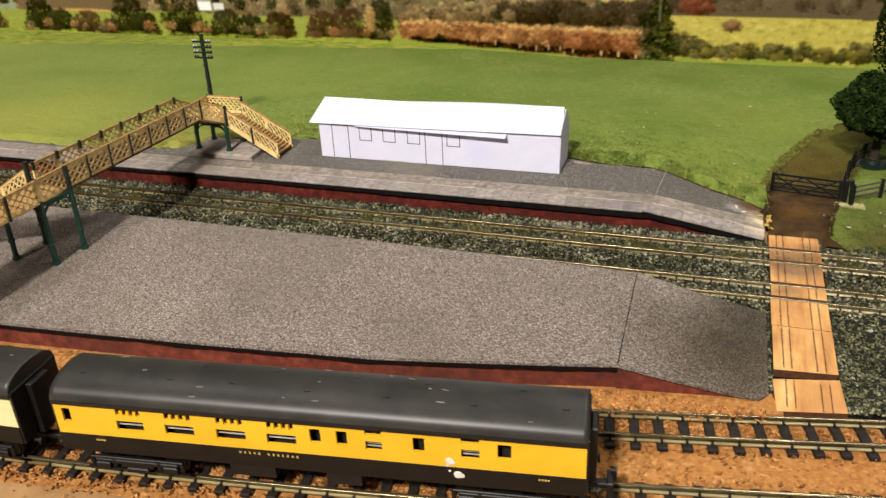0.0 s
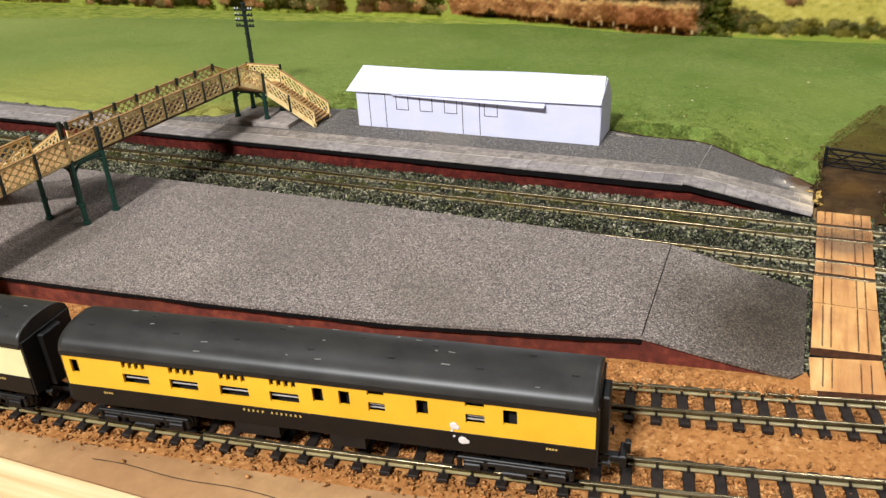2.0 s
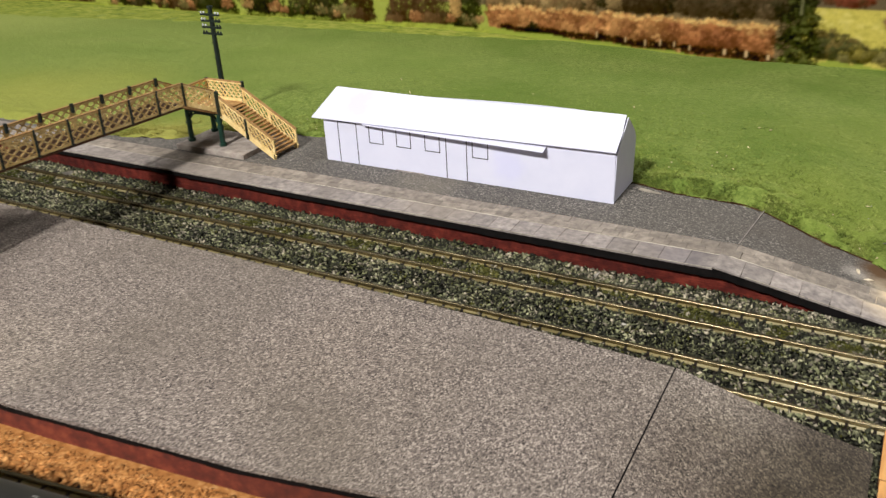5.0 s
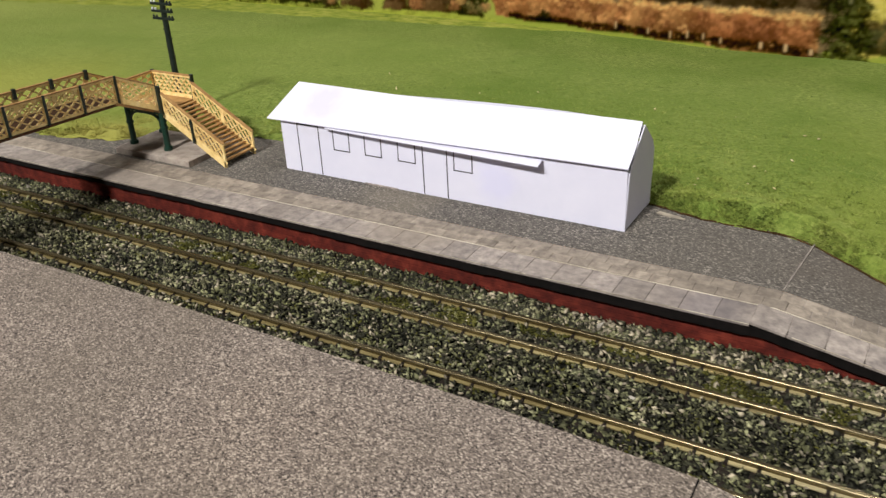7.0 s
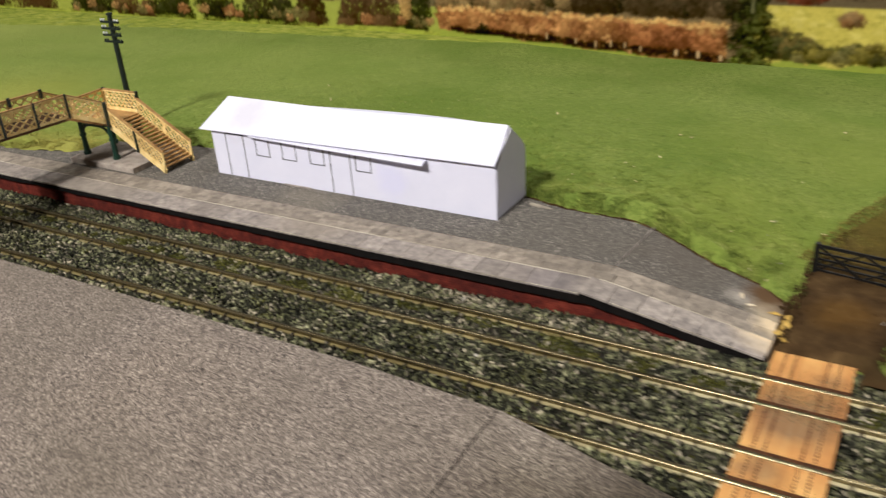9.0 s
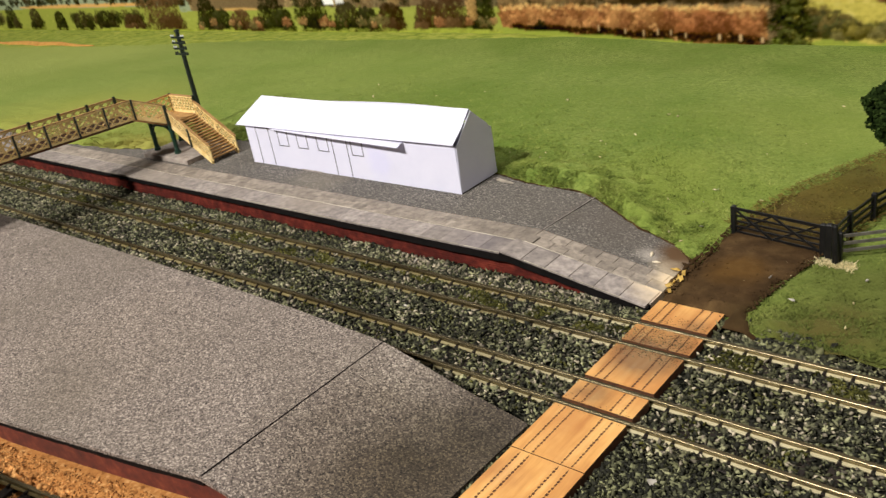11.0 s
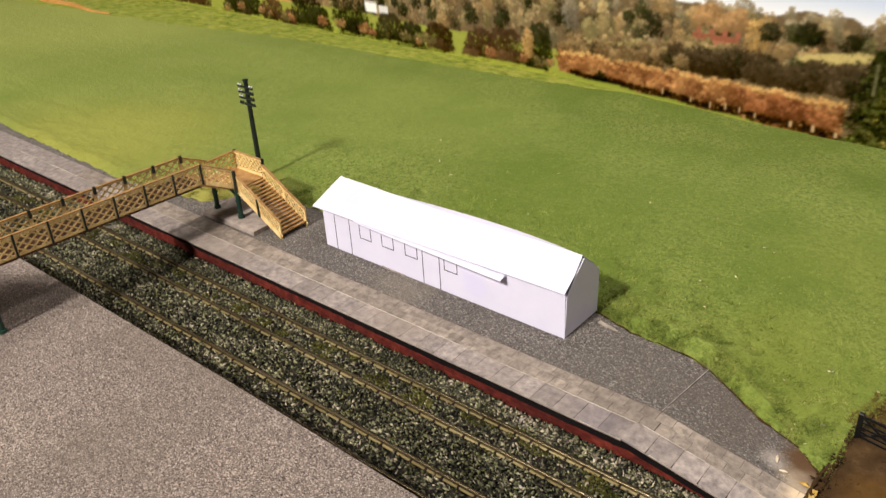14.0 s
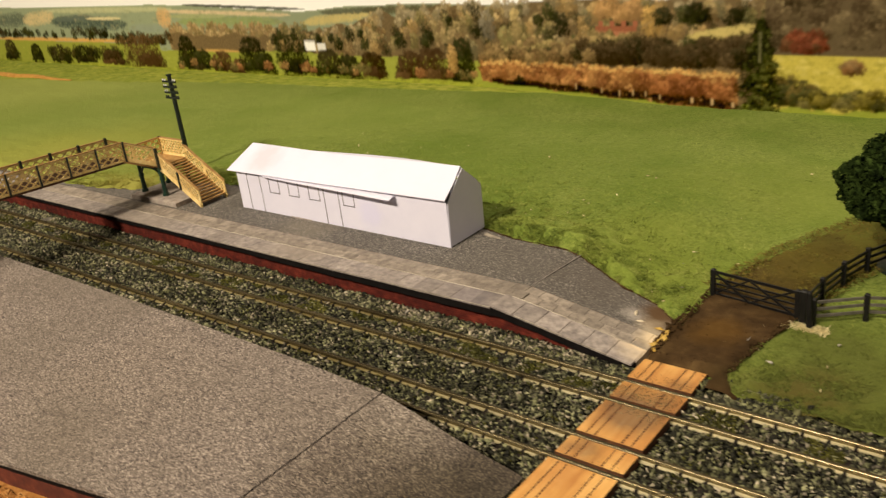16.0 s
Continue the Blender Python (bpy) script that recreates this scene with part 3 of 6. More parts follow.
def band(top, bottom, colour, speck=0.0, seed=0, x0=BX0, x1=BX1):
    """Fills between two lines, each a number or an array over x."""
    r = np.random.default_rng(seed)
    sel = (GZ < top) & (GZ > bottom) & (GX > x0) & (GX < x1)
    paint[sel] = np.clip(colour * (1 + speck * r.standard_normal((sel.sum(), 1))), 0, 1)


def puff(r, x, z, w, h, colour, strength=0.9):
    """One soft clump of printed foliage or ground, with a broken edge."""
    i0, i1 = np.searchsorted(gx, (x - w, x + w))
    j0, j1 = np.searchsorted(gz, (z - h, z + h))
    if i1 <= i0 or j1 <= j0:
        return
    d = ((gx[i0:i1] - x)[None] / w) ** 2 + ((gz[j0:j1] - z)[:, None] / h) ** 2
    a = np.clip(1.25 - 1.3 * d + 0.6 * r.standard_normal(d.shape), 0, 1) * strength
    a = np.where(d > 1.15, 0, a)[:, :, None]
    paint[j0:j1, i0:i1] = np.clip(paint[j0:j1, i0:i1] * (1 - a) + np.asarray(colour) * a, 0, 1)


def patch(x, z, w, h, colour, tilt=0.0, seed=0, strength=0.95):
    """A long soft-ended field or wood on the hills, tilted by so much height over its length."""
    r = np.random.default_rng(seed + int(abs(x) * 10))
    n = int(max(6, 3.0 * w / h))
    for k in range(n):
        u = -1 + 2 * (k + 0.5) / n
        end = math.sqrt(max(0.05, 1 - u**4))
        puff(r, x + u * w, z + tilt * u + r.uniform(-0.06, 0.06) * h, 1.3 * w / n + 0.2, h * end, np.asarray(colour) * r.uniform(0.94, 1.06), strength)


def clump(r, x, z, w, h, colours, low=0.35, n=34, grain_=0.13):
    """A printed tree or bush: many small leaves, lit from above left, dark at the foot."""
    base = colours[r.integers(len(colours))] * r.uniform(0.85, 1.15)
    puff(r, x, z + h * 0.45, w * 0.5, h * 0.5, base * (low + 0.2), 0.85)
    for q in range(n):
        v = r.uniform(0, 1) ** 0.85
        span = math.sqrt(max(0.0, 1 - ((v - 0.42) / 0.62) ** 2))
        u = r.uniform(-1, 1) * span
        c = base * 0.7 + 0.3 * colours[r.integers(len(colours))]
        tone = (low + (1.2 - low) * v - 0.2 * u) * r.uniform(0.7, 1.35)
        d = r.uniform(0.6, 1.5) * grain_
        puff(r, x + u * w / 2, z + v * h, d, d * r.uniform(0.7, 1.1), c * tone, 0.85)


def wood(n, x0, x1, foot, top, tall, colours, seed, wide=0.9, low=0.35, count=34, grain_=0.105):
    """A stand of printed trees, the far ones first."""
    r = np.random.default_rng(seed)
    spots = []
    for k in range(n):
        x = r.uniform(x0, x1)
        lo, hi = (q(x) if callable(q) else q for q in (foot, top))
        spots.append((r.uniform(min(lo, hi), hi), x))
    for z, x in sorted(spots, reverse=True):
        h = tall * r.uniform(0.65, 1.3)
        clump(r, x, z, h * wide * r.uniform(0.75, 1.3), h, colours, low, count, grain_)


def scatter(n, x0, x1, z0, z1, size, colours, seed, strength=0.7, flat=0.6):
    """Loose flecks of colour over a field or a hedge."""
    r = np.random.default_rng(seed)
    for k in range(n):
        x = r.uniform(x0, x1)
        lo, hi = (q(x) if callable(q) else q for q in (z0, z1))
        d = size * r.uniform(0.5, 1.5)
        puff(r, x, r.uniform(min(lo, hi), hi), d, d * flat, colours[r.integers(len(colours))] * r.uniform(0.8, 1.2), strength)


OLIVE, BROWN, RUST, TAN = lin(112, 104, 66), lin(126, 102, 72), lin(152, 104, 64), lin(182, 156, 110)
DARK, MOSS, GOLD, GREY = lin(44, 44, 30), lin(70, 72, 44), lin(190, 168, 92), lin(150, 140, 118)
# far hills and their fields
hill = np.interp(gx, [-118, -92, -70, -57, -50, -43, -40, -36, -30, -26, 30], [6.1, 6.1, 6.0, 5.95, 5.7, 5.3, 5.45, 5.65, 5.7, 5.6, 5.6])
band(hill + waves(gx, 1, 40, 0.05), -9, lin(146, 156, 128), 0.03, 2)
for x, z, w, h, c, tilt in ((-104, 4.9, 10, 0.9, (108, 116, 102), 0), (-89, 4.7, 3.4, 0.9, (96, 104, 90), 0.1), (-70, 5.65, 11, 0.28, (182, 184, 146), 0), (-83, 4.9, 3.2, 0.8, (204, 184, 140), 0.3), (-73.5, 4.4, 6.8, 0.75, (76, 88, 80), -0.1), (-76, 4.9, 3.6, 0.35, (98, 108, 98), 0.1), (-70.4, 4.85, 3.0, 0.16, (210, 198, 156), 0),
                           (-63, 3.9, 3.2, 0.5, (142, 152, 134), 0), (-52, 5.25, 8.5, 0.2, (208, 188, 152), -0.22), (-51.5, 4.55, 6.8, 0.5, (142, 156, 104), 0), (-55.5, 5.0, 4.0, 0.2, (160, 166, 122), 0), (-49.5, 5.72, 7.6, 0.12, (82, 84, 76), -0.26), (-60.4, 4.9, 0.9, 1.0, (206, 168, 120), 0), (-38.6, 4.75, 3.4, 0.42, (202, 184, 122), 0.3), (-37.0, 5.3, 3.0, 0.25, (104, 106, 86), 0.1), (-31.5, 5.35, 4.0, 0.35, (96, 94, 70), 0.05)):
    patch(x, z, w, h, lin(*c), tilt, 3)
scatter(260, -92, -44, 3.6, 5.6, 0.3, [lin(112, 120, 96), lin(170, 164, 126), lin(128, 136, 108)], 4, 0.35, 0.35)
# brown woods before the hills
wood(260, -60, -43, 1.9, 3.7, 0.75, [lin(158, 134, 98), lin(142, 116, 82), lin(172, 148, 108), lin(128, 112, 76)], 5, 0.9, 0.6, 20)
rise = lambda x: 3.3 + 0.9 * smoothstep(-37.5, -33.5, x) + 0.45 * smoothstep(-33.5, -26, x) + 0.3 * smoothstep(-26, -16, x)
WOODS = [OLIVE * 1.3, lin(146, 122, 88), TAN, lin(170, 146, 104), MOSS * 1.2, lin(176, 154, 108), lin(152, 134, 100), lin(132, 124, 92), lin(184, 150, 98), lin(120, 96, 66), DARK * 1.4]
band(np.array([rise(x) + 0.9 for x in gx]) + waves(gx, 6, 9, 0.15), -9, lin(118, 100, 72), 0.1, 7, x0=-40, x1=30)
band(np.array([3.4 + 0.6 * smoothstep(-46, -38, x) for x in gx]) + waves(gx, 8, 7, 0.12), -9, lin(118, 100, 72), 0.1, 9, x0=-60, x1=-38)
wood(150, -42, 30, lambda x: rise(x) - 0.3, lambda x: rise(x) + 0.6, 0.8, [lin(168, 152, 120), lin(150, 136, 108), lin(176, 158, 122), lin(134, 122, 94)], 10, 0.9, 0.62, 20)
wood(520, -47, 30, 1.9, rise, 1.05, WOODS, 11, 0.85, 0.42, 26)
wood(30, -46, -7, 2.2, lambda x: rise(x) - 0.2, 0.85, [DARK * 1.3, lin(50, 54, 36), MOSS], 12, 1.0, 0.5)
wood(22, -16.4, -13.8, 4.4, 4.9, 0.9, [lin(184, 142, 92), lin(168, 130, 86)], 13, 1.0, 0.55)
r_ = np.random.default_rng(14)
for x, z, w, h, c in ((-19.0, 3.6, 1.3, 1.5, DARK * 1.5), (-13.0, 3.4, 1.2, 2.0, lin(206, 164, 96)), (-10.2, 4.4, 1.6, 1.1, DARK * 1.3), (-12.3, 4.3, 1.2, 1.0, DARK * 1.6), (-8.2, 4.1, 1.0, 1.0, DARK * 1.3), (-21.5, 2.6, 1.3, 0.8, DARK), (-24.6, 3.4, 1.2, 1.8, GREY * 0.9), (-22.4, 3.1, 0.9, 2.1, lin(190, 166, 112)), (-23.2, 2.6, 1.2, 1.6, lin(150, 140, 92))):
    clump(r_, x, z, w, h, [c, c * 0.85], 0.5, 46)
# rising meadow among the woods
patch(-8.6, 3.92, 2.0, 0.30, lin(206, 186, 116), 0.28, 15)
# houses in the trees
band(3.02, 2.3, lin(240, 240, 238), 0.03, 16, -42.4, -41.2)
band(2.9, 2.3, lin(230, 228, 226), 0.03, 17, -41.0, -40.1)
band(3.12, 2.95, lin(196, 190, 186), 0.03, 18, -42.4, -41.2)
band(4.2, 3.5, lin(182, 118, 88), 0.06, 19, -16.5, -14.0)
band(4.25, 3.92, lin(158, 98, 72), 0.08, 20, -16.6, -13.9)
for k in range(4):
    band(4.5, 4.2, lin(170, 104, 78), 0, 21, -16.4 + 0.75 * k, -16.1 + 0.75 * k)
for k in range(4):
    band(3.85, 3.66, lin(92, 66, 54), 0, 22, -16.25 + 0.6 * k, -16.02 + 0.6 * k)
band(3.1, 2.68, lin(190, 138, 100), 0.06, 23, -19.1, -17.5)
band(3.45, 2.85, lin(226, 218, 204), 0.04, 24, -17.25, -16.8)
wood(26, -17, -13.4, 2.9, 3.3, 0.6, [lin(120, 104, 72), lin(160, 136, 92), OLIVE], 25, 1.1)
wood(60, -24, -12.5, 2.0, 2.7, 0.8, [OLIVE, lin(160, 140, 92), lin(176, 150, 100), BROWN], 26, 1.0)
# green fields in the middle distance, the stubble strip and the dark hedge above it
band(2.55 + waves(gx, 27, 30, 0.06), -9, lin(146, 152, 72), 0.04, 28, x0=BX0, x1=-62)
band(2.0 + waves(gx, 29, 30, 0.08), -9, lin(148, 154, 74), 0.04, 30, x0=-62.5, x1=-25)
scatter(500, BX0, -25.5, 0.3, 2.2, 0.3, [lin(132, 142, 64), lin(160, 164, 84), lin(140, 146, 70)], 31, 0.5, 0.35)
patch(-80, 2.72, 14, 0.2, lin(208, 162, 98), 0.0, 32)
patch(-53.5, 2.05, 3.0, 0.12, lin(196, 156, 96), 0.0, 33)
wood(90, -118, -69, 2.75, 3.2, 0.75, [DARK * 1.1, lin(62, 52, 36), MOSS * 0.9], 34, 1.3, 0.5, 18)
wood(40, -69, -60, 2.3, 2.9, 0.75, [lin(96, 78, 52), lin(74, 62, 42), DARK * 1.3], 35, 1.2, 0.5, 18)
wood(40, -118, -98, 0.4, 1.2, 1.2, [MOSS, DARK * 1.3, OLIVE], 36, 1.3, 0.5, 18)
wood(34, -83, -67, 0.7, 1.1, 1.1, [MOSS, DARK * 1.3, lin(84, 76, 46)], 37, 1.1, 0.5, 22)
for k, (tx, tw, th) in enumerate(((-97, 2.4, 2.6), (-91, 2.2, 2.3), (-85.4, 2.0, 1.9), (-80.5, 3.2, 1.9), (-75.5, 3.4, 1.9), (-70.5, 3.2, 1.5), (-65.2, 5.2, 2.9), (-58.0, 2.3, 2.9), (-56.0, 2.6, 1.8), (-53.2, 2.4, 1.7), (-50.9, 1.8, 1.1), (-49.0, 3.0, 2.9), (-47.6, 2.0, 1.7), (-44.2, 3.2, 3.2), (-40.0, 2.4, 2.1), (-37.9, 2.0, 1.7), (-35.4, 2.2, 2.0), (-31.6, 2.4, 2.1), (-29.6, 2.6, 2.4), (-27.0, 1.8, 3.0))):
    r_ = np.random.default_rng(90 + k)
    brownish = k in (5, 6, 9, 10, 16, 17, 18)
    dark = [lin(70, 54, 38), lin(56, 46, 32), lin(88, 68, 46)] if brownish else [DARK * 0.9, lin(50, 52, 32), lin(62, 56, 38)]
    clump(r_, tx, 0.12, tw * 1.2, th * 1.06, dark, 0.6, 190, 0.17)
    for q in range(4):
        clump(r_, tx + r_.uniform(-0.55, 0.55) * tw, 0.1, tw * r_.uniform(0.4, 0.8), th * r_.uniform(0.3, 0.6), dark, 0.6, 40, 0.16)
wood(24, -60, -26, 0.25, 0.7, 0.6, [lin(160, 124, 82), OLIVE, MOSS, lin(150, 104, 70)], 61, 1.6, 0.5, 18)
r_ = np.random.default_rng(62)
clump(r_, -27.8, 1.0, 0.9, 1.9, [lin(168, 134, 84), lin(150, 116, 72)], 0.7, 40)
# near bank of the printed field
band(0.26 + waves(gx, 63, 40, 0.1), -9, lin(152, 160, 70), 0.05, 64, x1=-24)
scatter(620, -110, -25.5, -0.2, 0.42, 0.3, [lin(126, 136, 58), lin(168, 172, 80), lin(140, 150, 66), lin(116, 120, 54)], 65, 0.6, 0.4)
# bracken hedge with fence stakes
hedge_top = lambda x: 1.98 - 0.02 * (x + 25.5) + 0.06 * math.sin(x * 2.1) + 0.05 * math.sin(x * 5.3)
hedge_low = lambda x: 0.62 - 0.057 * (x + 25.5) + 0.05 * math.sin(x * 1.7)
# dark thicket behind it
wood(130, -17.6, -7.0, 1.8, lambda x: 2.45 + 0.3 * math.sin(x * 1.3) + 0.15 * math.sin(x * 3.1), 1.05, [lin(82, 68, 48), DARK * 1.2, lin(96, 80, 58), lin(70, 58, 42)], 66, 1.2, 0.4)
wood(40, -25.4, -17, 1.7, 2.3, 0.7, [lin(150, 124, 84), lin(116, 92, 62), DARK * 1.3], 67, 1.2, 0.4)
band(np.array([hedge_top(x) - 0.1 for x in gx]), -9, lin(138, 96, 62), 0.1, 68, x0=-25.4, x1=-7.9)
scatter(900, -25.4, -7.9, hedge_low, lambda x: hedge_top(x) - 0.1, 0.15, [lin(150, 104, 66), lin(172, 124, 80), lin(116, 76, 50), lin(96, 62, 44), lin(186, 142, 92)], 69, 0.85, 0.9)
wood(130, -25.2, -8.2, lambda x: hedge_low(x) + 0.05, lambda x: hedge_top(x) - 0.75, 0.62, [lin(158, 108, 68), lin(140, 94, 60), lin(176, 128, 82), lin(108, 72, 48)], 70, 1.5, 0.4, 22)
wood(26, -13.6, -8.6, lambda x: hedge_low(x) + 0.05, lambda x: hedge_top(x) - 0.9, 0.85, [lin(146, 94, 60), lin(124, 80, 54), lin(164, 110, 72)], 71, 1.5, 0.35, 26)
scatter(320, -25.4, -7.9, lambda x: hedge_top(x) - 0.22, lambda x: hedge_top(x) + 0.06, 0.13, [lin(204, 160, 102), lin(186, 136, 84), lin(214, 176, 112)], 72, 0.8, 0.6)
scatter(620, -24.5, -7.9, lambda x: hedge_low(x) - 0.10, lambda x: hedge_low(x) + 0.14 + 0.020 * (x + 25), 0.17, [DARK * 0.5, lin(52, 38, 26), lin(40, 34, 20)], 73, 0.85, 0.6)
r_ = np.random.default_rng(74)
clump(r_, -22.4, 0.35, 0.9, 0.6, [DARK * 0.7, DARK], 0.5, 30)
for x in (-18.2, -16.4, -15.2, -14.3, -13.5, -12.6, -10.6, -9.4, -8.2):
    lo_ = hedge_low(x) + r_.uniform(0.02, 0.12)
    band(lo_ + r_.uniform(0.25, 0.4), lo_, lin(188, 158, 118), 0.1, 75, x, x + 0.10)
band(np.array([hedge_low(x) - 0.13 for x in gx]), -9, lin(140, 150, 68), 0.05, 76, x0=-25.4, x1=-7.6)
# yellow field, bushes and brown woods at the end
wood(150, -6.4, 30, 3.2, 4.7, 1.0, [lin(150, 132, 104), lin(134, 114, 86), lin(162, 142, 112)], 77, 1.1, 0.5)
wood(170, -6.4, 30, 2.6, 3.5, 0.95, [lin(104, 84, 58), lin(90, 72, 50), lin(120, 98, 68)], 78, 1.3, 0.4)
wood(14, -5.2, -3.9, 2.75, 3.2, 0.8, [lin(136, 84, 62), lin(120, 76, 56), lin(126, 96, 68)], 79, 1.2, 0.45)
band(2.75 + waves(gx, 80, 9, 0.05), -9, lin(184, 170, 86), 0.08, 81, x0=-6.6)
scatter(700, -6.4, 30, 0.3, 2.65, 0.22, [lin(196, 182, 96), lin(160, 150, 74), lin(206, 192, 112), lin(142, 134, 64)], 82, 0.6, 0.6)
wood(8, -2.5, -1.6, 1.75, 1.95, 0.55, [BROWN, lin(120, 88, 58)], 83, 1.3)
wood(60, -5.9, -3.4, -0.2, lambda x: 1.2 - 0.45 * (x + 5.9), 0.75, [lin(98, 84, 50), DARK * 1.8, MOSS * 1.15], 84, 1.1)
wood(300, -4.4, 30, -0.25, 0.35, 0.55, [lin(96, 88, 46), DARK * 1.4, OLIVE, MOSS, lin(128, 116, 58)], 85, 1.4)
wood(40, -4.0, 30, 0.3, 0.8, 0.6, [lin(110, 98, 52), OLIVE, DARK * 1.6], 91, 1.2)
band(-0.12 + waves(gx, 86, 8, 0.08), -9, lin(140, 150, 68), 0.06, 87, x0=-7.6)
# a darker second sheet of the print begins at the tall tree
band(6.95, 2.75, lin(104, 90, 68), 0.1, 92, x0=-6.5)
wood(420, -6.2, 30, 2.9, 6.3, 0.9, [lin(112, 96, 72), lin(88, 74, 56), lin(126, 110, 82), lin(70, 60, 44)], 93, 1.1, 0.5, 24)
wood(26, -5.7, -3.6, 2.75, 3.3, 0.7, [lin(134, 74, 52), lin(112, 62, 46), lin(96, 72, 50)], 94, 1.2, 0.45)
band(9.2, 6.95, lin(250, 250, 252), 0.0, 95, x0=-6.5)
# the tall dark tree with a pale bare stem
r_ = np.random.default_rng(88)
puff(r_, -6.75, 1.2, 1.3, 1.7, DARK * 0.8, 0.95)
puff(r_, -6.7, 3.0, 0.75, 1.7, DARK * 0.9, 0.9)
for k in range(900):
    v = r_.uniform(0, 1) ** 1.2
    half = (0.18 + 1.36 * (1 - v) ** 0.7) * (0.78 + 0.22 * math.sin(v * 29.0 + 1.2 * math.sin(v * 9))) * (1.0 if v > 0.12 else 0.8 + v * 1.6)
    u = r_.uniform(-1, 1)
    d = r_.uniform(0.07, 0.17)
    c = (DARK * 0.8, MOSS * 0.75, lin(52, 56, 32), lin(88, 90, 50), DARK * 0.5)[r_.integers(5)]
    puff(r_, -6.66 + u * half, -0.32 + 5.0 * v - 0.22 * abs(u), d, d * 0.8, c * r_.uniform(0.6, 1.35), 0.9)
band(3.9, 2.3, lin(104, 102, 70), 0.2, 89, -6.76, -6.68)

# the print is a soft photograph
kernel = np.exp(-0.5 * (np.arange(-4, 5) / 0.62) ** 2)
kernel /= kernel.sum()
for axis in (0, 1):
    wide = np.pad(paint, [(4, 4) if a == axis else (0, 0) for a in range(3)], mode="edge")
    paint = sum(w * np.take(wide, np.arange(k, k + paint.shape[axis]), axis=axis) for k, w in enumerate(kernel))
paint = np.clip((paint - 0.014) * 1.12, 0, 1)
# its woods print darker and duller than the fields, under a sky that turns blue
open_sky = paint.min(axis=2) > 0.85
toned = 0.80 * paint + 0.06 * paint.mean(axis=2, keepdims=True)
mask = np.clip((GZ - 1.7) / 1.0, 0, 1) * np.clip((GX + 60) / 20, 0, 1) * ~open_sky * ~((GX > -6.5) & (GZ < 2.75))
paint += (toned - paint) * mask[:, :, None]
blue = np.clip((GX + 45) / 38, 0, 1) * np.clip((GZ - 5.4) / 1.4, 0, 1) * (GX < -6.5) * open_sky
paint += (lin(206, 220, 244) - paint) * blue[:, :, None]
idx = np.arange(NX * NZ).reshape(NZ, NX)
quads = np.stack([idx[:-1, :-1], idx[:-1, 1:], idx[1:, 1:], idx[1:, :-1]], -1).reshape(-1, 4)
sheet = np.stack([GX, np.full_like(GX, 27.9), GZ], -1).reshape(-1, 3)
pm = bpy.data.materials.new("printed_landscape_paper")
pm.use_nodes = True
attr = pm.node_tree.nodes.new("ShaderNodeVertexColor")
attr.layer_name = "print"
pm.node_tree.links.new(attr.outputs[0], pm.node_tree.nodes["Principled BSDF"].inputs["Base Color"])
pm.node_tree.nodes["Principled BSDF"].inputs["Roughness"].default_value = 0.9
pm.node_tree.nodes["Principled BSDF"].inputs["Specular IOR Level"].default_value = 0.06
backdrop = raw("backdrop", sheet, quads, pm, "printed landscape poster of autumn fields, hedges and woods", "backdrop", "structure")
layer = backdrop.data.color_attributes.new("print", "FLOAT_COLOR", "POINT")
layer.data.foreach_set("color", np.concatenate([paint.reshape(-1, 3), np.ones((NX * NZ, 1))], 1).astype(np.float32).ravel())
solid("backdrop_board", Shape().box(-118, 47, 28.65, 29.2, -4.04, 9.4), M["board"], "brown board behind the printed landscape", "board", kind="structure")

# ---- grass field ----
def along(points, v):
    for (a, p), (b, q) in zip(points, points[1:]):
        if v <= b:
            return p + (q - p) * (v - a) / (b - a)
    return points[-1][1]


LANE_L = [(-0.8, 0.0), (2.0, 0.0), (3.5, 0.0), (4.6, -0.05), (6.8, 0.45), (9.2, 1.2), (11.7, 2.2), (15, 3.6)]
LANE_R = [(-0.8, 2.9), (-0.35, 2.6), (0.4, 2.36), (0.9, 2.36), (2.3, 2.56), (3.3, 2.8), (4.1, 2.9), (5.5, 3.0), (7.2, 3.5), (8.8, 4.1), (11.7, 5.2), (15, 6.4)]


def in_lane(x, y):
    return y < 13.5 and along(LANE_L, y) + 0.12 < x < along(LANE_R, y) - 0.22



BACK = [(-115, 2.9), (-60, 2.2), (-43, 1.75), (-34.4, 1.5), (-30.5, 1.75), (-28.0, 2.35), (-26.8, 3.6), (-25.2, 4.5), (-20.7, 4.95), (-8.7, 4.75), (-7.2, 4.35), (-5.0, 4.25), (-3.6, 3.75), (-2.3, 3.15), (-0.9, 2.85), (0.0, 2.2), (0.3, 0.2), (2.0, -0.5), (45, -0.8)]


def back_edge(x):
    for (a, ya), (b, yb) in zip(BACK, BACK[1:]):
        if a <= x <= b:
            return ya + (yb - ya) * (x - a) / (b - a)
    return BACK[-1][1]


def ridge_h(x, d):
    """The turf stands up as a low rounded bank along the platform edge."""
    return (0.06 + 0.34 * smoothstep(-9.2, -7.4, x) * smoothstep(-1.2, -3.6, x) + 0.10 * smoothstep(-26, -30, x)) * smoothstep(0.0, 0.55, d) * math.exp(-max(0.0, d - 0.6) / 0.65) if x < 0 else 0.0


rows = 110
fx = np.concatenate([np.linspace(-115, -45, 70, endpoint=False), np.linspace(-45, -12, 130, endpoint=False), np.linspace(-12, 6, 170, endpoint=False), np.linspace(6, 14, 20, endpoint=False), np.linspace(14, 45, 30)])
verts = []
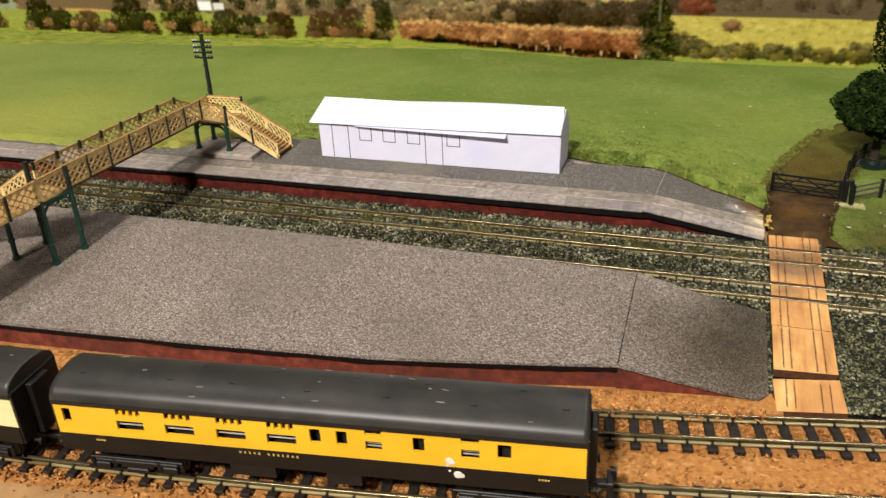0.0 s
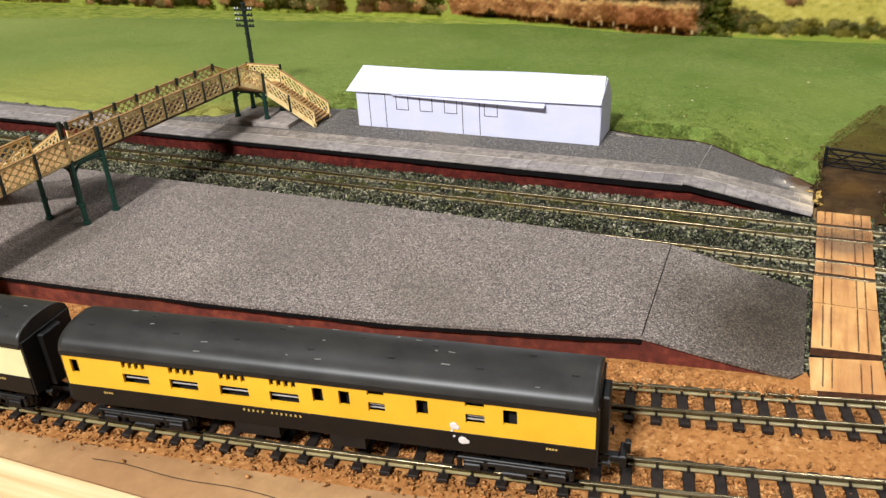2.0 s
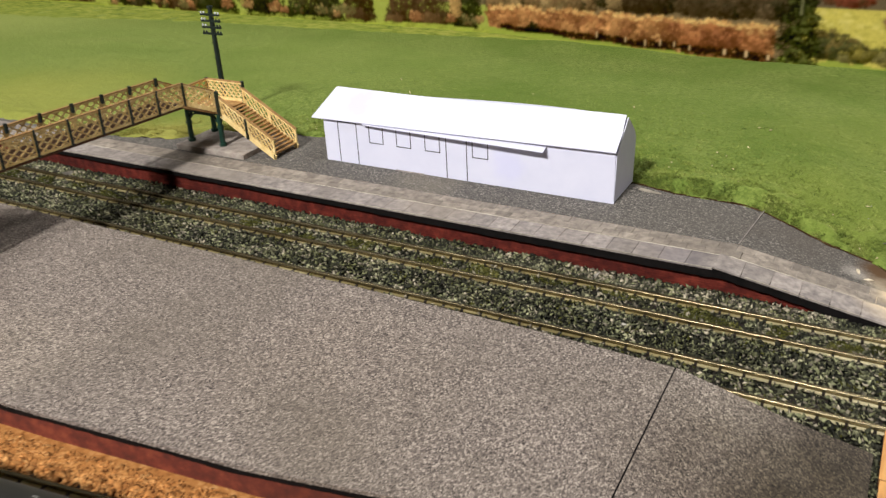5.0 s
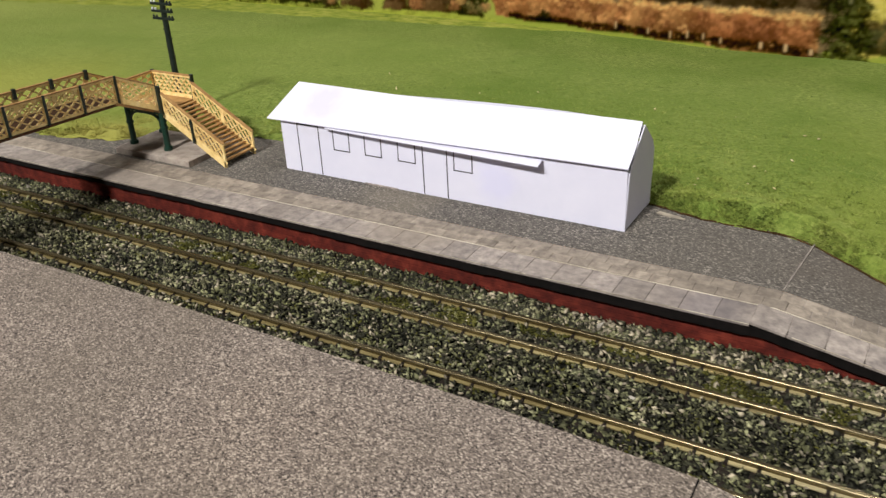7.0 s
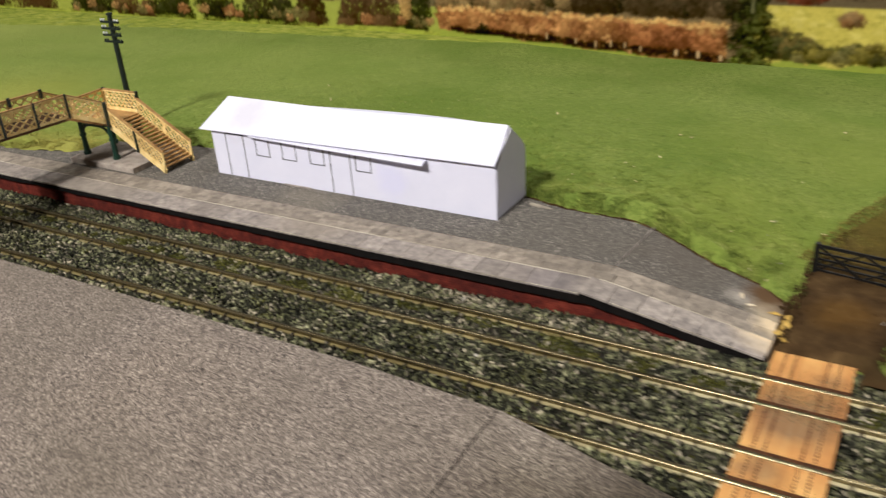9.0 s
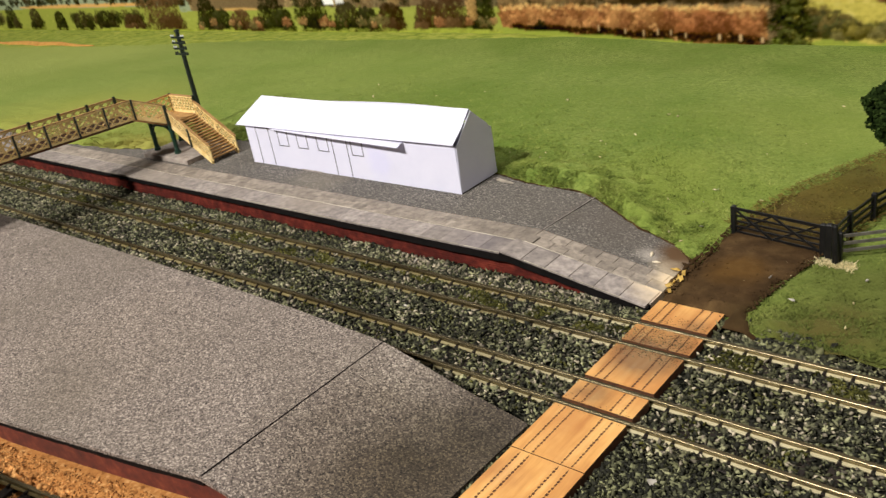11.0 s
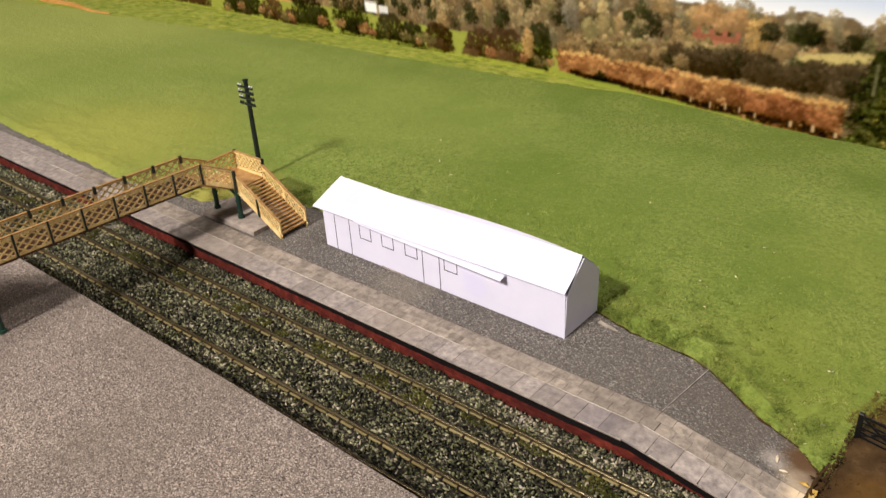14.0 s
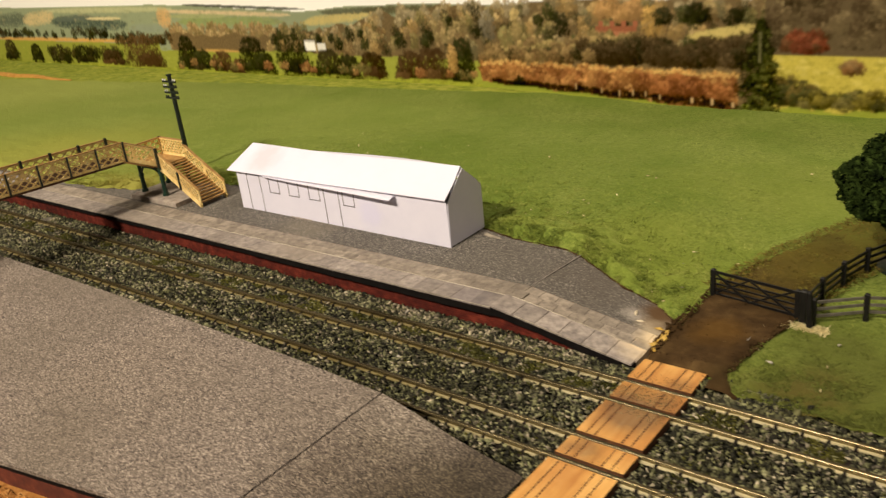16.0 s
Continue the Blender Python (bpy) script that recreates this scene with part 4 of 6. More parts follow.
for x in fx:
    y0 = back_edge(x) + 0.12 * noise.noise((x * 1.9, 0, 7)) + 0.05 * noise.noise((x * 6, 0, 9))
    for k in range(rows):
        s = k / (rows - 1)
        y = y0 + (27.95 - y0) * s**1.35
        lip = -0.06 * math.exp(-k / 1.2)
        rough = math.exp(-(y - y0) / 2.2)
        if in_lane(x, y):
            lip, rough = lip - 0.14, 0.0
        verts.append((x, y, land(x, y) + lip + 0.03 * noise.noise((x * 3.1, y * 3.1, 5)) * (1 - 0.6 * s) + rough * (0.14 * noise.noise((x * 1.1, y * 1.4, 2)) + 0.11 * noise.noise((x * 3.3, y * 3.3, 4)) + 0.07 * noise.noise((x * 8.0, y * 8.0, 6))) - rough * 0.14 * max(0.0, noise.noise((x * 1.4, y * 1.7, 13)) - 0.18)+ ridge_h(x, y - y0) - 0.12 * math.exp(-((x + 8.5) / 0.35) ** 2 - ((y - 5.0) / 0.6) ** 2)))
idx = np.arange(len(fx) * rows).reshape(len(fx), rows)
quads = np.stack([idx[:-1, :-1], idx[1:, :-1], idx[1:, 1:], idx[:-1, 1:]], -1).reshape(-1, 4)
raw("grass_field", verts, quads, M["grass"], "short bright green static grass field", "grass", "stuff", smooth=True)

# paler printed meadow where the poster curls forward onto the field
BANK = [(-115, 20.0), (-88, 20.0), (-78, 19.8), (-70, 21.1), (-62, 22.2), (-53, 24.0), (-49, 24.8), (-37, 25.6), (-29, 26.2), (-24, 27.0), (-20, 27.88), (45, 27.9)]


def bank_line(x):
    for (a, p), (b, q) in zip(BANK, BANK[1:]):
        if x <= b:
            return p + (q - p) * (x - a) / (b - a)
    return BANK[-1][1]


verts, xs_ = [], np.linspace(-114, -20, 220)
for x in xs_:
    y0 = bank_line(x) + 0.25 * noise.noise((x * 0.5, 1, 1))
    for k in range(12):
        y = y0 + (27.89 - y0) * k / 11
        verts.append((x, y, land(x, y) + 0.035 * min(1, k) - 0.02))
idx = np.arange(len(xs_) * 12).reshape(len(xs_), 12)
raw("meadow_strip", verts, np.stack([idx[:-1, :-1], idx[1:, :-1], idx[1:, 1:], idx[:-1, 1:]], -1).reshape(-1, 4), M["meadow"], "pale yellow-green printed meadow at the foot of the backdrop", "meadow", "structure", smooth=True)
dry = Shape().tube([(-90 + 1.1 * k, 21.6 + 0.15 * math.sin(k), land(-90 + 1.1 * k, 21.6) + 0.03) for k in range(21)], [0.08 + 0.25 * math.sin(math.pi * k / 20) for k in range(21)], 6)
solid("dry_grass_strip", dry, M["dry"], "thin dry orange strip across the meadow", "dry grass", kind="structure")

# fibres of grass, densest along the near border
n = 150000
bx = np.concatenate([rng.uniform(-33, 9, 70000), rng.uniform(-24, 9, n - 70000)])
off = np.concatenate([rng.exponential(1.1, 70000), rng.exponential(5.0, n - 70000)])
bv, bf = [], []
for k in range(n):
    x = float(bx[k])
    d = 0.05 + float(off[k])
    y = back_edge(x) + d
    if y > 24 or (in_lane(x, y) and (y < 5 or rng.uniform() < 0.7)):
        continue
    tuft = noise.noise((x * 2.2, y * 2.2, 11))
    z, a, h, w = land(x, y) + ridge_h(x, d) - 0.03, rng.uniform(0, 6.28), rng.uniform(0.04, 0.10) * (1.3 if tuft > 0.25 else 1.0), 0.018
    lean = rng.uniform(-0.14, 0.14, 2)
    c, s = math.cos(a) * w, math.sin(a) * w
    i = len(bv)
    bv += [(x - c, y - s, z), (x + c, y + s, z), (x + lean[0], y + lean[1], z + h)]
    bf.append((i, i + 1, i + 2))
raw("grass_fibres", bv, bf, M["blades"], "short green grass fibres", "grass", "stuff")

tv, tf = [], []
for k in range(60):
    cx, cy = rng.uniform(-30, 6), rng.uniform(5.0, 21.0)
    if in_lane(cx, cy) or back_edge(cx) + 0.6 > cy:
        continue
    for q in range(int(rng.uniform(10, 26))):
        x, y = cx + 0.16 * rng.standard_normal(), cy + 0.10 * rng.standard_normal()
        z, a, h, w = land(x, y) - 0.02, rng.uniform(0, 6.28), rng.uniform(0.03, 0.08), 0.025
        c, q_, lean = math.cos(a) * w, math.sin(a) * w, rng.uniform(-0.12, 0.12, 2)
        i = len(tv)
        tv += [(x - c, y - q_, z), (x + c, y + q_, z), (x + lean[0], y + lean[1], z + h)]
        tf.append((i, i + 1, i + 2))
raw("grass_tufts", tv, tf, M["tuft"], "darker olive tufts in the grass field", "grass", "stuff")

# ---- the lane to the gate ----
verts, nu, nv = [], 26, 90
for j in range(nv):
    y = -0.7 + 15.5 * j / (nv - 1)
    l, r = along(LANE_L, y) + 0.15 * noise.noise((y * 1.7, 0, 1)) + 0.1 * noise.noise((y * 6.1, 0, 1)) + (0.4 * noise.noise((y * 0.9, 0, 3)) if y > 5.5 else 0.0), along(LANE_R, y) + 0.3 * noise.noise((y * 1.3, 0, 2)) + 0.16 * noise.noise((y * 5.3, 0, 2))
    for i in range(nu):
        u = i / (nu - 1)
        x = l + (r - l) * u
        edge = min(u, 1 - u)
        verts.append((x, y, land(x, y) - 0.06 + 0.15 * smoothstep(0, 0.10, edge) - (0.32 * smoothstep(0.32, 0.08, y) if x < 1.95 else 0.0) + 0.02 * noise.noise((x * 1.1, y * 1.1, 8)) + 0.012 * noise.noise((x * 5, y * 5, 8))))
idx = np.arange(nu * nv).reshape(nv, nu)
quads = np.stack([idx[:-1, :-1], idx[:-1, 1:], idx[1:, 1:], idx[1:, :-1]], -1).reshape(-1, 4)
raw("dirt_lane", verts, quads, M["mud"], "brown painted mud lane leading to the gate", "dirt lane", "structure", smooth=True)

bv, bf = [], []
for k in range(9000):
    y = rng.uniform(4.8, 13.5)
    l, r = along(LANE_L, y), along(LANE_R, y)
    x = l + (r - l) * rng.uniform(-0.12, 1.12)
    z, a, h, w = land(x, y) + 0.07, rng.uniform(0, 6.28), rng.uniform(0.02, 0.07), 0.025
    c, s_, lean = math.cos(a) * w, math.sin(a) * w, rng.uniform(-0.17, 0.17, 2)
    i = len(bv)
    bv += [(x - c, y - s_, z), (x + c, y + s_, z), (x + lean[0], y + lean[1], z + h)]
    bf.append((i, i + 1, i + 2))
raw("lane_fibres", bv, bf, M["lane_fibres"], "brown and olive fibres along the overgrown lane", "grass", "stuff")

# ---- far platform ----
far = thing("far_platform", (-30, 1.5, 0), "grey station platform with paving, brick face and end ramp", "platform", kind="structure")
JOIN, END, FRONT = -4.5, -0.15, -0.42


def far_top(x, y):
    return PLAT_FAR if x <= JOIN else PLAT_FAR + (0.36 - PLAT_FAR) * (x - JOIN) / (END - JOIN)


surface = Shape()
sx = [-115, -80, -60, -50] + [-43 + 0.55 * k for k in range(78)] + [END]
for x in sx:
    yb = back_edge(x) + 0.12 if x < -0.3 else 2.4
    for k in range(5):
        y = 1.36 + (yb - 1.36) * k / 4
        surface.v.append((x, y, far_top(x, y)))
    surface.v.append((x, yb, -0.02))
for i in range(len(sx) - 1):
    for k in range(5):
        a = 6 * i + k
        surface.f.append((a, a + 6, a + 7, a + 1))
e = 6 * (len(sx) - 1)
surface.add([(END, 1.36, -0.02)], [])
surface.f.append((e, len(surface.v) - 1, e + 5, e + 4, e + 3, e + 2, e + 1))
part("surface", surface, M["tarmac_far"], far, "fine grey gritty platform surface")
part("bed", Shape().prism([(-115, FRONT + 0.25), (JOIN, FRONT + 0.25), (END, FRONT + 0.24), (END, 1.36), (JOIN, 1.36), (-115, 1.36)], 0.0, lambda x, y: far_top(x, y) - 0.012), M["slab"], far)
# far brick courses, with the lip's shadow painted in as darker red
for k in range(10):
    z = 0.10 + 0.078 * k
    o_ = FRONT + 0.19 + 0.008 * (k % 2) + rng.uniform(0, 0.006)
    end = JOIN + 0.05 + max(0.0, (0.76 - z) / 0.17)
    part("brick_course", Shape().box(-115, end, o_, FRONT + 0.235, z + 0.008, z + 0.078), M["brick_shaded"], far, "course of red brick coloured dark for shadow under the lip")
part("ramp_side", Shape().prism([(-115, FRONT + 0.215), (END, FRONT + 0.205), (END, FRONT + 0.235), (-115, FRONT + 0.235)], 0.0, lambda x, y: far_top(x, y) - 0.05), M["black_edge"], far, "black side behind the brick courses")
# black edge; its ragged lower part stands in for shadow on the brick
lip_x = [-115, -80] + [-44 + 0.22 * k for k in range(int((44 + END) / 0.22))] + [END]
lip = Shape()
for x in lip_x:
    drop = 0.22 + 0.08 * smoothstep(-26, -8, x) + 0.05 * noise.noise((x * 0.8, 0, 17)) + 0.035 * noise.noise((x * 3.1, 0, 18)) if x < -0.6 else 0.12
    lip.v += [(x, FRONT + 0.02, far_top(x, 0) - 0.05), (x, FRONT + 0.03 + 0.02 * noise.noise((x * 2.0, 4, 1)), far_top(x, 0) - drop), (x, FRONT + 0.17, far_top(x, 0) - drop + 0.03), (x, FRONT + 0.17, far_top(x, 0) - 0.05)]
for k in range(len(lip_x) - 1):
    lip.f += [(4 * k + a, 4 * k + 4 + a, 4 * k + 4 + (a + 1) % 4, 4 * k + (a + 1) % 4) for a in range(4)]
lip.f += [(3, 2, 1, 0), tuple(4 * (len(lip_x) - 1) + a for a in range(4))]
part("edge_lip", lip, M["black_edge"], far, "ragged black edge under the coping, merged with its shadow")
part("coping_line", Shape().beam((-42, 0.483, PLAT_FAR + 0.012), (JOIN, 0.483, PLAT_FAR + 0.012), 0.013, 0.012).beam((JOIN, 0.483, PLAT_FAR + 0.012), (END, 0.483, 0.372), 0.013, 0.012), M["paper_edge"], far, "thin pale line between the paving rows")
part("joint_line", Shape().beam((JOIN, 1.4, PLAT_FAR + 0.006), (JOIN + 0.25, 4.2, PLAT_FAR + 0.0), 0.03, 0.02), M["slab"], far)

torn = Shape()
for k in range(120):
    x0 = rng.uniform(-36, -1.2)
    x1 = min(x0 + rng.uniform(0.2, 1.3), -0.4)
    if (x0 - JOIN) * (x1 - JOIN) > 0:
        torn.beam((x0, FRONT + 0.008, far_top(x0, 0) + 0.004), (x1, FRONT + 0.008, far_top(x1, 0) + 0.004), rng.uniform(0.006, 0.018), 0.014)
part("torn_edge", torn, M["paper_edge"], far, "torn white paper edge of the paving", kind="stuff")

# brown earth showing under the turf edge
earth = Shape()
ex_ = [-9.0 + 0.15 * k for k in range(60)]
earth.tube([(x, back_edge(x) + 0.02 + 0.06 * noise.noise((x * 3, 0, 4)), far_top(x, 0) + 0.02 + 0.03 * noise.noise((x * 5, 0, 6))) for x in ex_], [0.022 + 0.05 * max(0.0, noise.noise((x * 1.1, 3, 2))) + 0.02 * noise.noise((x * 9, 0, 2)) for x in ex_], 7)
earth.smooth = True
solid("earth_edge", earth, M["mud"], "dark brown earth showing under the turf edge", "earth", kind="structure")

# ---- near platform ----
near = thing("island_platform", (-25, -9, 0), "wide grey gritty station platform with red brick sides and end ramp", "platform", kind="structure")
NEAR_EDGE = [(-115, -19.0), (-60, -16.0), (-40, -14.9), (-25, -13.95), (-22, -13.74), (-17, -13.36), (-14, -13.05), (-11.3, -12.78), (-8.9, -12.34), (-6.6, -11.9), (-4.42, -11.46)]
FAR_EDGE = [(-4.48, -5.80), (-8.0, -5.62), (-16, -5.50), (-25, -5.50), (-115, -5.5)]
part("surface", Shape().prism(NEAR_EDGE + FAR_EDGE, PLAT_NEAR - 0.10, PLAT_NEAR), M["tarmac"], near, "mottled grey gritty paper surface")


strips = Shape()
xs = [-4.45, -4.0, -3.4, -2.8, -2.2, -1.6, -1.0, -0.45, -0.18]
zs = [1.24, 1.15, 1.01, 0.87, 0.74, 0.62, 0.52, 0.42, 0.38]
zf = [1.24, 1.15, 1.00, 0.85, 0.70, 0.57, 0.46, 0.35, 0.29]
yn = [-11.46, -11.42, -11.35, -11.28, -11.2, -11.13, -11.07, -11.0, -10.64]
yf = [-5.80, -5.81, -5.82, -5.83, -5.84, -5.85, -5.86, -5.86, -5.87]
for x, z, w, a, b in zip(xs, zs, zf, yn, yf):
    strips.v += [(x, a, z), (x, b, w), (x, b, w - 0.1), (x, a, z - 0.1)]
for k in range(len(xs) - 1):
    for i in range(4):
        strips.f.append((4 * k + i, 4 * k + (i + 1) % 4, 4 * k + 4 + (i + 1) % 4, 4 * k + 4 + i))
strips.f += [(0, 3, 2, 1), tuple(4 * (len(xs) - 1) + i for i in range(4))]
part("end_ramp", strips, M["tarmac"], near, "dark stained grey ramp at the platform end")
wall = [(x, y + 0.17) for x, y in NEAR_EDGE]
part("brick_side", Shape().prism(wall + [(-4.42, -5.95)] + [(x, y - 0.10) for x, y in FAR_EDGE[1:]], 0.0, PLAT_NEAR - 0.18), M["brick"], near, "red painted brick side of the platform")
near_y = lambda x: float(np.interp(x, [p[0] for p in NEAR_EDGE], [p[1] for p in NEAR_EDGE]))
# card edge made deeper so its black also covers the shadow line beneath
lip_x = [-115, -70] + [-48 + 0.3 * k for k in range(146)] + [-4.42]
lip = Shape()
for x in lip_x:
    drop = 0.26 + 0.05 * noise.noise((x * 0.7, 0, 27)) + 0.04 * noise.noise((x * 2.6, 0, 28))
    y0 = near_y(x) + 0.015 + 0.02 * noise.noise((x * 1.3, 3, 2))
    lip.v += [(x, y0, PLAT_NEAR - 0.095), (x, y0 + 0.02, PLAT_NEAR - drop), (x, y0 + 0.25, PLAT_NEAR - drop + 0.03), (x, y0 + 0.25, PLAT_NEAR - 0.095)]
for k in range(len(lip_x) - 1):
    lip.f += [(4 * k + a, 4 * k + 4 + a, 4 * k + 4 + (a + 1) % 4, 4 * k + (a + 1) % 4) for a in range(4)]
lip.f += [(3, 2, 1, 0), tuple(4 * (len(lip_x) - 1) + a for a in range(4))]
part("edge_lip", lip, M["black_edge"], near, "ragged black card edge, deepened to include the shadow below it")
side = Shape()
for k in range(len(xs)):
    side.v += [(xs[k], yn[k] + 0.10, 0.0), (xs[k], yn[k] + 0.10, max(0.02, zs[k] - 0.12)), (xs[k], yn[k] + 0.2, 0.0), (xs[k], yn[k] + 0.2, max(0.02, zs[k] - 0.12))]
for k in range(len(xs) - 1):
    side.f += [(4 * k, 4 * k + 4, 4 * k + 5, 4 * k + 1), (4 * k + 2, 4 * k + 3, 4 * k + 7, 4 * k + 6), (4 * k + 1, 4 * k + 5, 4 * k + 7, 4 * k + 3)]
part("ramp_side", side, M["brick"], near, "red painted brick side under the ramp")
part("joint_line", Shape().beam((-4.42, -11.42, PLAT_NEAR + 0.004), (-4.47, -5.82, PLAT_NEAR + 0.002), 0.03, 0.02), M["black_edge"], near, "dark open joint across the platform")

# ---- tracks ----
HALF = [(0.035, 0.06), (0.028, 0.12), (0.052, 0.136), (0.058, 0.152), (0.056, 0.168), (0.047, 0.181), (0.032, 0.188), (0.014, 0.19)]
HEAD = HALF + [(-u, w) for u, w in reversed(HALF)]
FOOT = [(-0.09, 0.0), (0.09, 0.0), (0.09, 0.03), (0.035, 0.06), (-0.035, 0.06), (-0.09, 0.03)]


def rail_shape(line, z0, prof):
    """A rail swept along a line of x, y."""
    s = Shape()
    n = len(prof)
    for k, (x, y) in enumerate(line):
        a, b = line[max(k - 1, 0)], line[min(k + 1, len(line) - 1)]
        d = math.hypot(b[0] - a[0], b[1] - a[1])
        nx, ny = -(b[1] - a[1]) / d, (b[0] - a[0]) / d
        s.v += [(x + nx * u, y + ny * u, z0 + w) for u, w in prof]
    s.smooth = len(prof) > 8
    for k in range(len(line) - 1):
        for i in range(n):
            j = (i + 1) % n
            s.f.append((k * n + i, k * n + n + i, k * n + n + j, k * n + j))
    s.f += [tuple(range(n)), tuple((len(line) - 1) * n + i for i in reversed(range(n)))]
    return s


sleeper_me = Shape().box(-0.135, 0.135, -0.82, 0.82, 0, 0.15, bevel=0.02)
for side_y in (-0.5, 0.5):
    for w in (-0.13, 0.13):
        sleeper_me.box(-0.035, 0.035, side_y + w * 0.7 - 0.045, side_y + w * 0.7 + 0.045, 0.15, 0.222)
sleeper_me = sleeper_me.mesh("sleeper", M["sleeper"])


def track(label, centre, x0, x1, pitch, sx0, sx1, sink=0.0):
    """A length of track; centre gives y and slope at x; single sleepers between sx0 and sx1."""
    t = thing("railway_track", ((x0 + x1) / 2, centre((x0 + x1) / 2)[0], 0), label, "railway track", "model railway tracks")
    line = [x0 + (x1 - x0) * k / 60 for k in range(61)]
    for o in (-0.5, 0.5):
        pts = []
        for x in line:
            y, g = centre(x)
            n = math.hypot(1, g)
            pts.append((x - o * g / n, y + o / n))
        rail = part("rail", rail_shape(pts, RAIL - 0.19, HEAD), M["rail_dirty"], t, "worn brass-coloured rail")
        part("rail_foot", rail_shape(pts, RAIL - 0.19, FOOT), M["rail_foot"], rail, "brass foot of the rail with glint painted in near the crossing")
    o = ORIGIN[t.name]
    x = sx0
    while x < sx1:
        y, g = centre(x)
        piece("sleeper", sleeper_me, t, pose((x - o.x) * CM, (y - o.y) * CM, (0.01 - sink) * CM, 0, 0, math.degrees(math.atan(g)) + rng.uniform(-1.5, 1.5)))
        x += pitch / math.hypot(1, g)
    return t


fit2 = np.polyfit([-45, -20, -14.9, -9.5, -4.9, 0.97, 8], [-19.6, -18.42, -17.95, -17.24, -16.54, -15.5, -14.1], 3)
fit1 = np.polyfit([-45, -20, -12, -4.65, -1.7, 2, 10], [-17.4, -15.3, -14.2, -13.0, -12.43, -11.72, -10.1], 3)
track("railway track with worn brass rails on buried sleepers", lambda x: (-1.62, 0.0), -115, 45, 0.60, -38, 9)
track("railway track with worn brass rails beside the wide platform", lambda x: (-4.37, 0.0), -115, 45, 0.60, -38, 9)
track("railway siding with brass rails and black sleepers on cork", lambda x: (float(np.polyval(fit1, x)), float(np.polyval(np.polyder(fit1), x))), -48, 14, 0.68, -30, 6)
track("curved railway siding with brass rails under the parked coaches", lambda x: (float(np.polyval(fit2, x)) + 0.5, float(np.polyval(np.polyder(fit2), x))), -48, 14, 0.72, -34, 5)


# ---- cork strip between platform and siding ----
strip_x = [-60 + 1.0 * k for k in range(60)] + [-0.3, 0.2]


def siding_edge(x):
    c, g = float(np.polyval(fit1, x)), float(np.polyval(np.polyder(fit1), x))
    return c + (0.64 + 0.24 * smoothstep(-8, -11, x) * 1.0 if x > -11 else 0.88) * math.hypot(1, g) + 0.05 * noise.noise((x * 2.3, 0, 0))


low = [(x, siding_edge(x)) for x in strip_x]
high = [(-0.1, -10.55), (-4.4, -11.2)] + [(x, y + 0.22) for x, y in reversed(NEAR_EDGE[1:-1])]
solid("cork_strip", Shape().prism(low + high, 0.0, 0.335), M["cork"], "orange cork strip beside the platform wall", "cork sheet", kind="structure")


# ---- ballast ----
def chips(x, y, z, size, flat=0.75):
    """Jittered stone chips as arrays."""
    n = len(x)
    base = np.array([(1, 0, 0), (0, 1, 0), (-1, 0, 0), (0, -1, 0), (0, 0, 1), (0, 0, -1)], float)
    p = base[None] * rng.uniform(0.7, 1.6, (n, 6, 1)) * np.array([1.45, 0.85, 0.7]) * (size / 2)[:, None, None] + rng.uniform(-0.3, 0.3, (n, 6, 3)) * (size / 2)[:, None, None]
    p[:, :, 2] *= flat
    ax = rng.standard_normal((n, 3))
    ax /= np.linalg.norm(ax, axis=1)[:, None]
    an = rng.uniform(0, 6.28, n)
    c, s = np.cos(an)[:, None, None], np.sin(an)[:, None, None]
    cr = np.cross(ax[:, None, :], p)
    dot = (p * ax[:, None, :]).sum(-1, keepdims=True)
    p = p * c + cr * s + ax[:, None, :] * dot * (1 - c)
    p += np.stack([x, y, z], -1)[:, None, :]
    f = np.array([(0, 1, 4), (1, 2, 4), (2, 3, 4), (3, 0, 4), (1, 0, 5), (2, 1, 5), (3, 2, 5), (0, 3, 5)])
    return p.reshape(-1, 3), (f[None] + 6 * np.arange(n)[:, None, None]).reshape(-1, 3)


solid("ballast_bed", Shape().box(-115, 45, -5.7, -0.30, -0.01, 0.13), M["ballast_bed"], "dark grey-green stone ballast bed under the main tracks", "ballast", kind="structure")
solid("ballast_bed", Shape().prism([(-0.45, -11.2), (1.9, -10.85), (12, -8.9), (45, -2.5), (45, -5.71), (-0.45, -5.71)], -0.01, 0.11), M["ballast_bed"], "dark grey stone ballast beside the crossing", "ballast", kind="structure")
n = 84000
x, y = rng.uniform(-46, 14, n), rng.uniform(-5.62, -0.34, n)
keep = rng.uniform(0, 1, n) < np.clip(1.25 - (-x - 20) / 40, 0.4, 1)
n2 = 30000
x2, y2 = rng.uniform(-0.45, 10, n2), rng.uniform(-11.2, -5.6, n2)
keep2 = ((x2 > 1.85) | (x2 < -0.05)) & (y2 < -5.5) & (y2 > -11.15 + 0.19 * np.maximum(0, x2))
x, y = np.concatenate([x[keep], x2[keep2]]), np.concatenate([y[keep], y2[keep2]])
gap = np.min(np.abs(y[:, None] - np.array([-1.12, -2.12, -3.87, -4.87])[None]), axis=1)
inside = (np.abs(y + 1.62) < 0.42) | (np.abs(y + 4.37) < 0.42)
keep = (gap > 0.13) & ~((x > -0.05) & (x < 1.85) & (y > -11.3))
x, y, inside = x[keep], y[keep], inside[keep]
z = 0.13 + rng.uniform(0.0, 0.08, len(x)) + np.where(inside, 0.0, 0.03)
heap_x = rng.uniform(-46, 1.0, 16000)
heap_u = rng.uniform(0, 1, 16000)
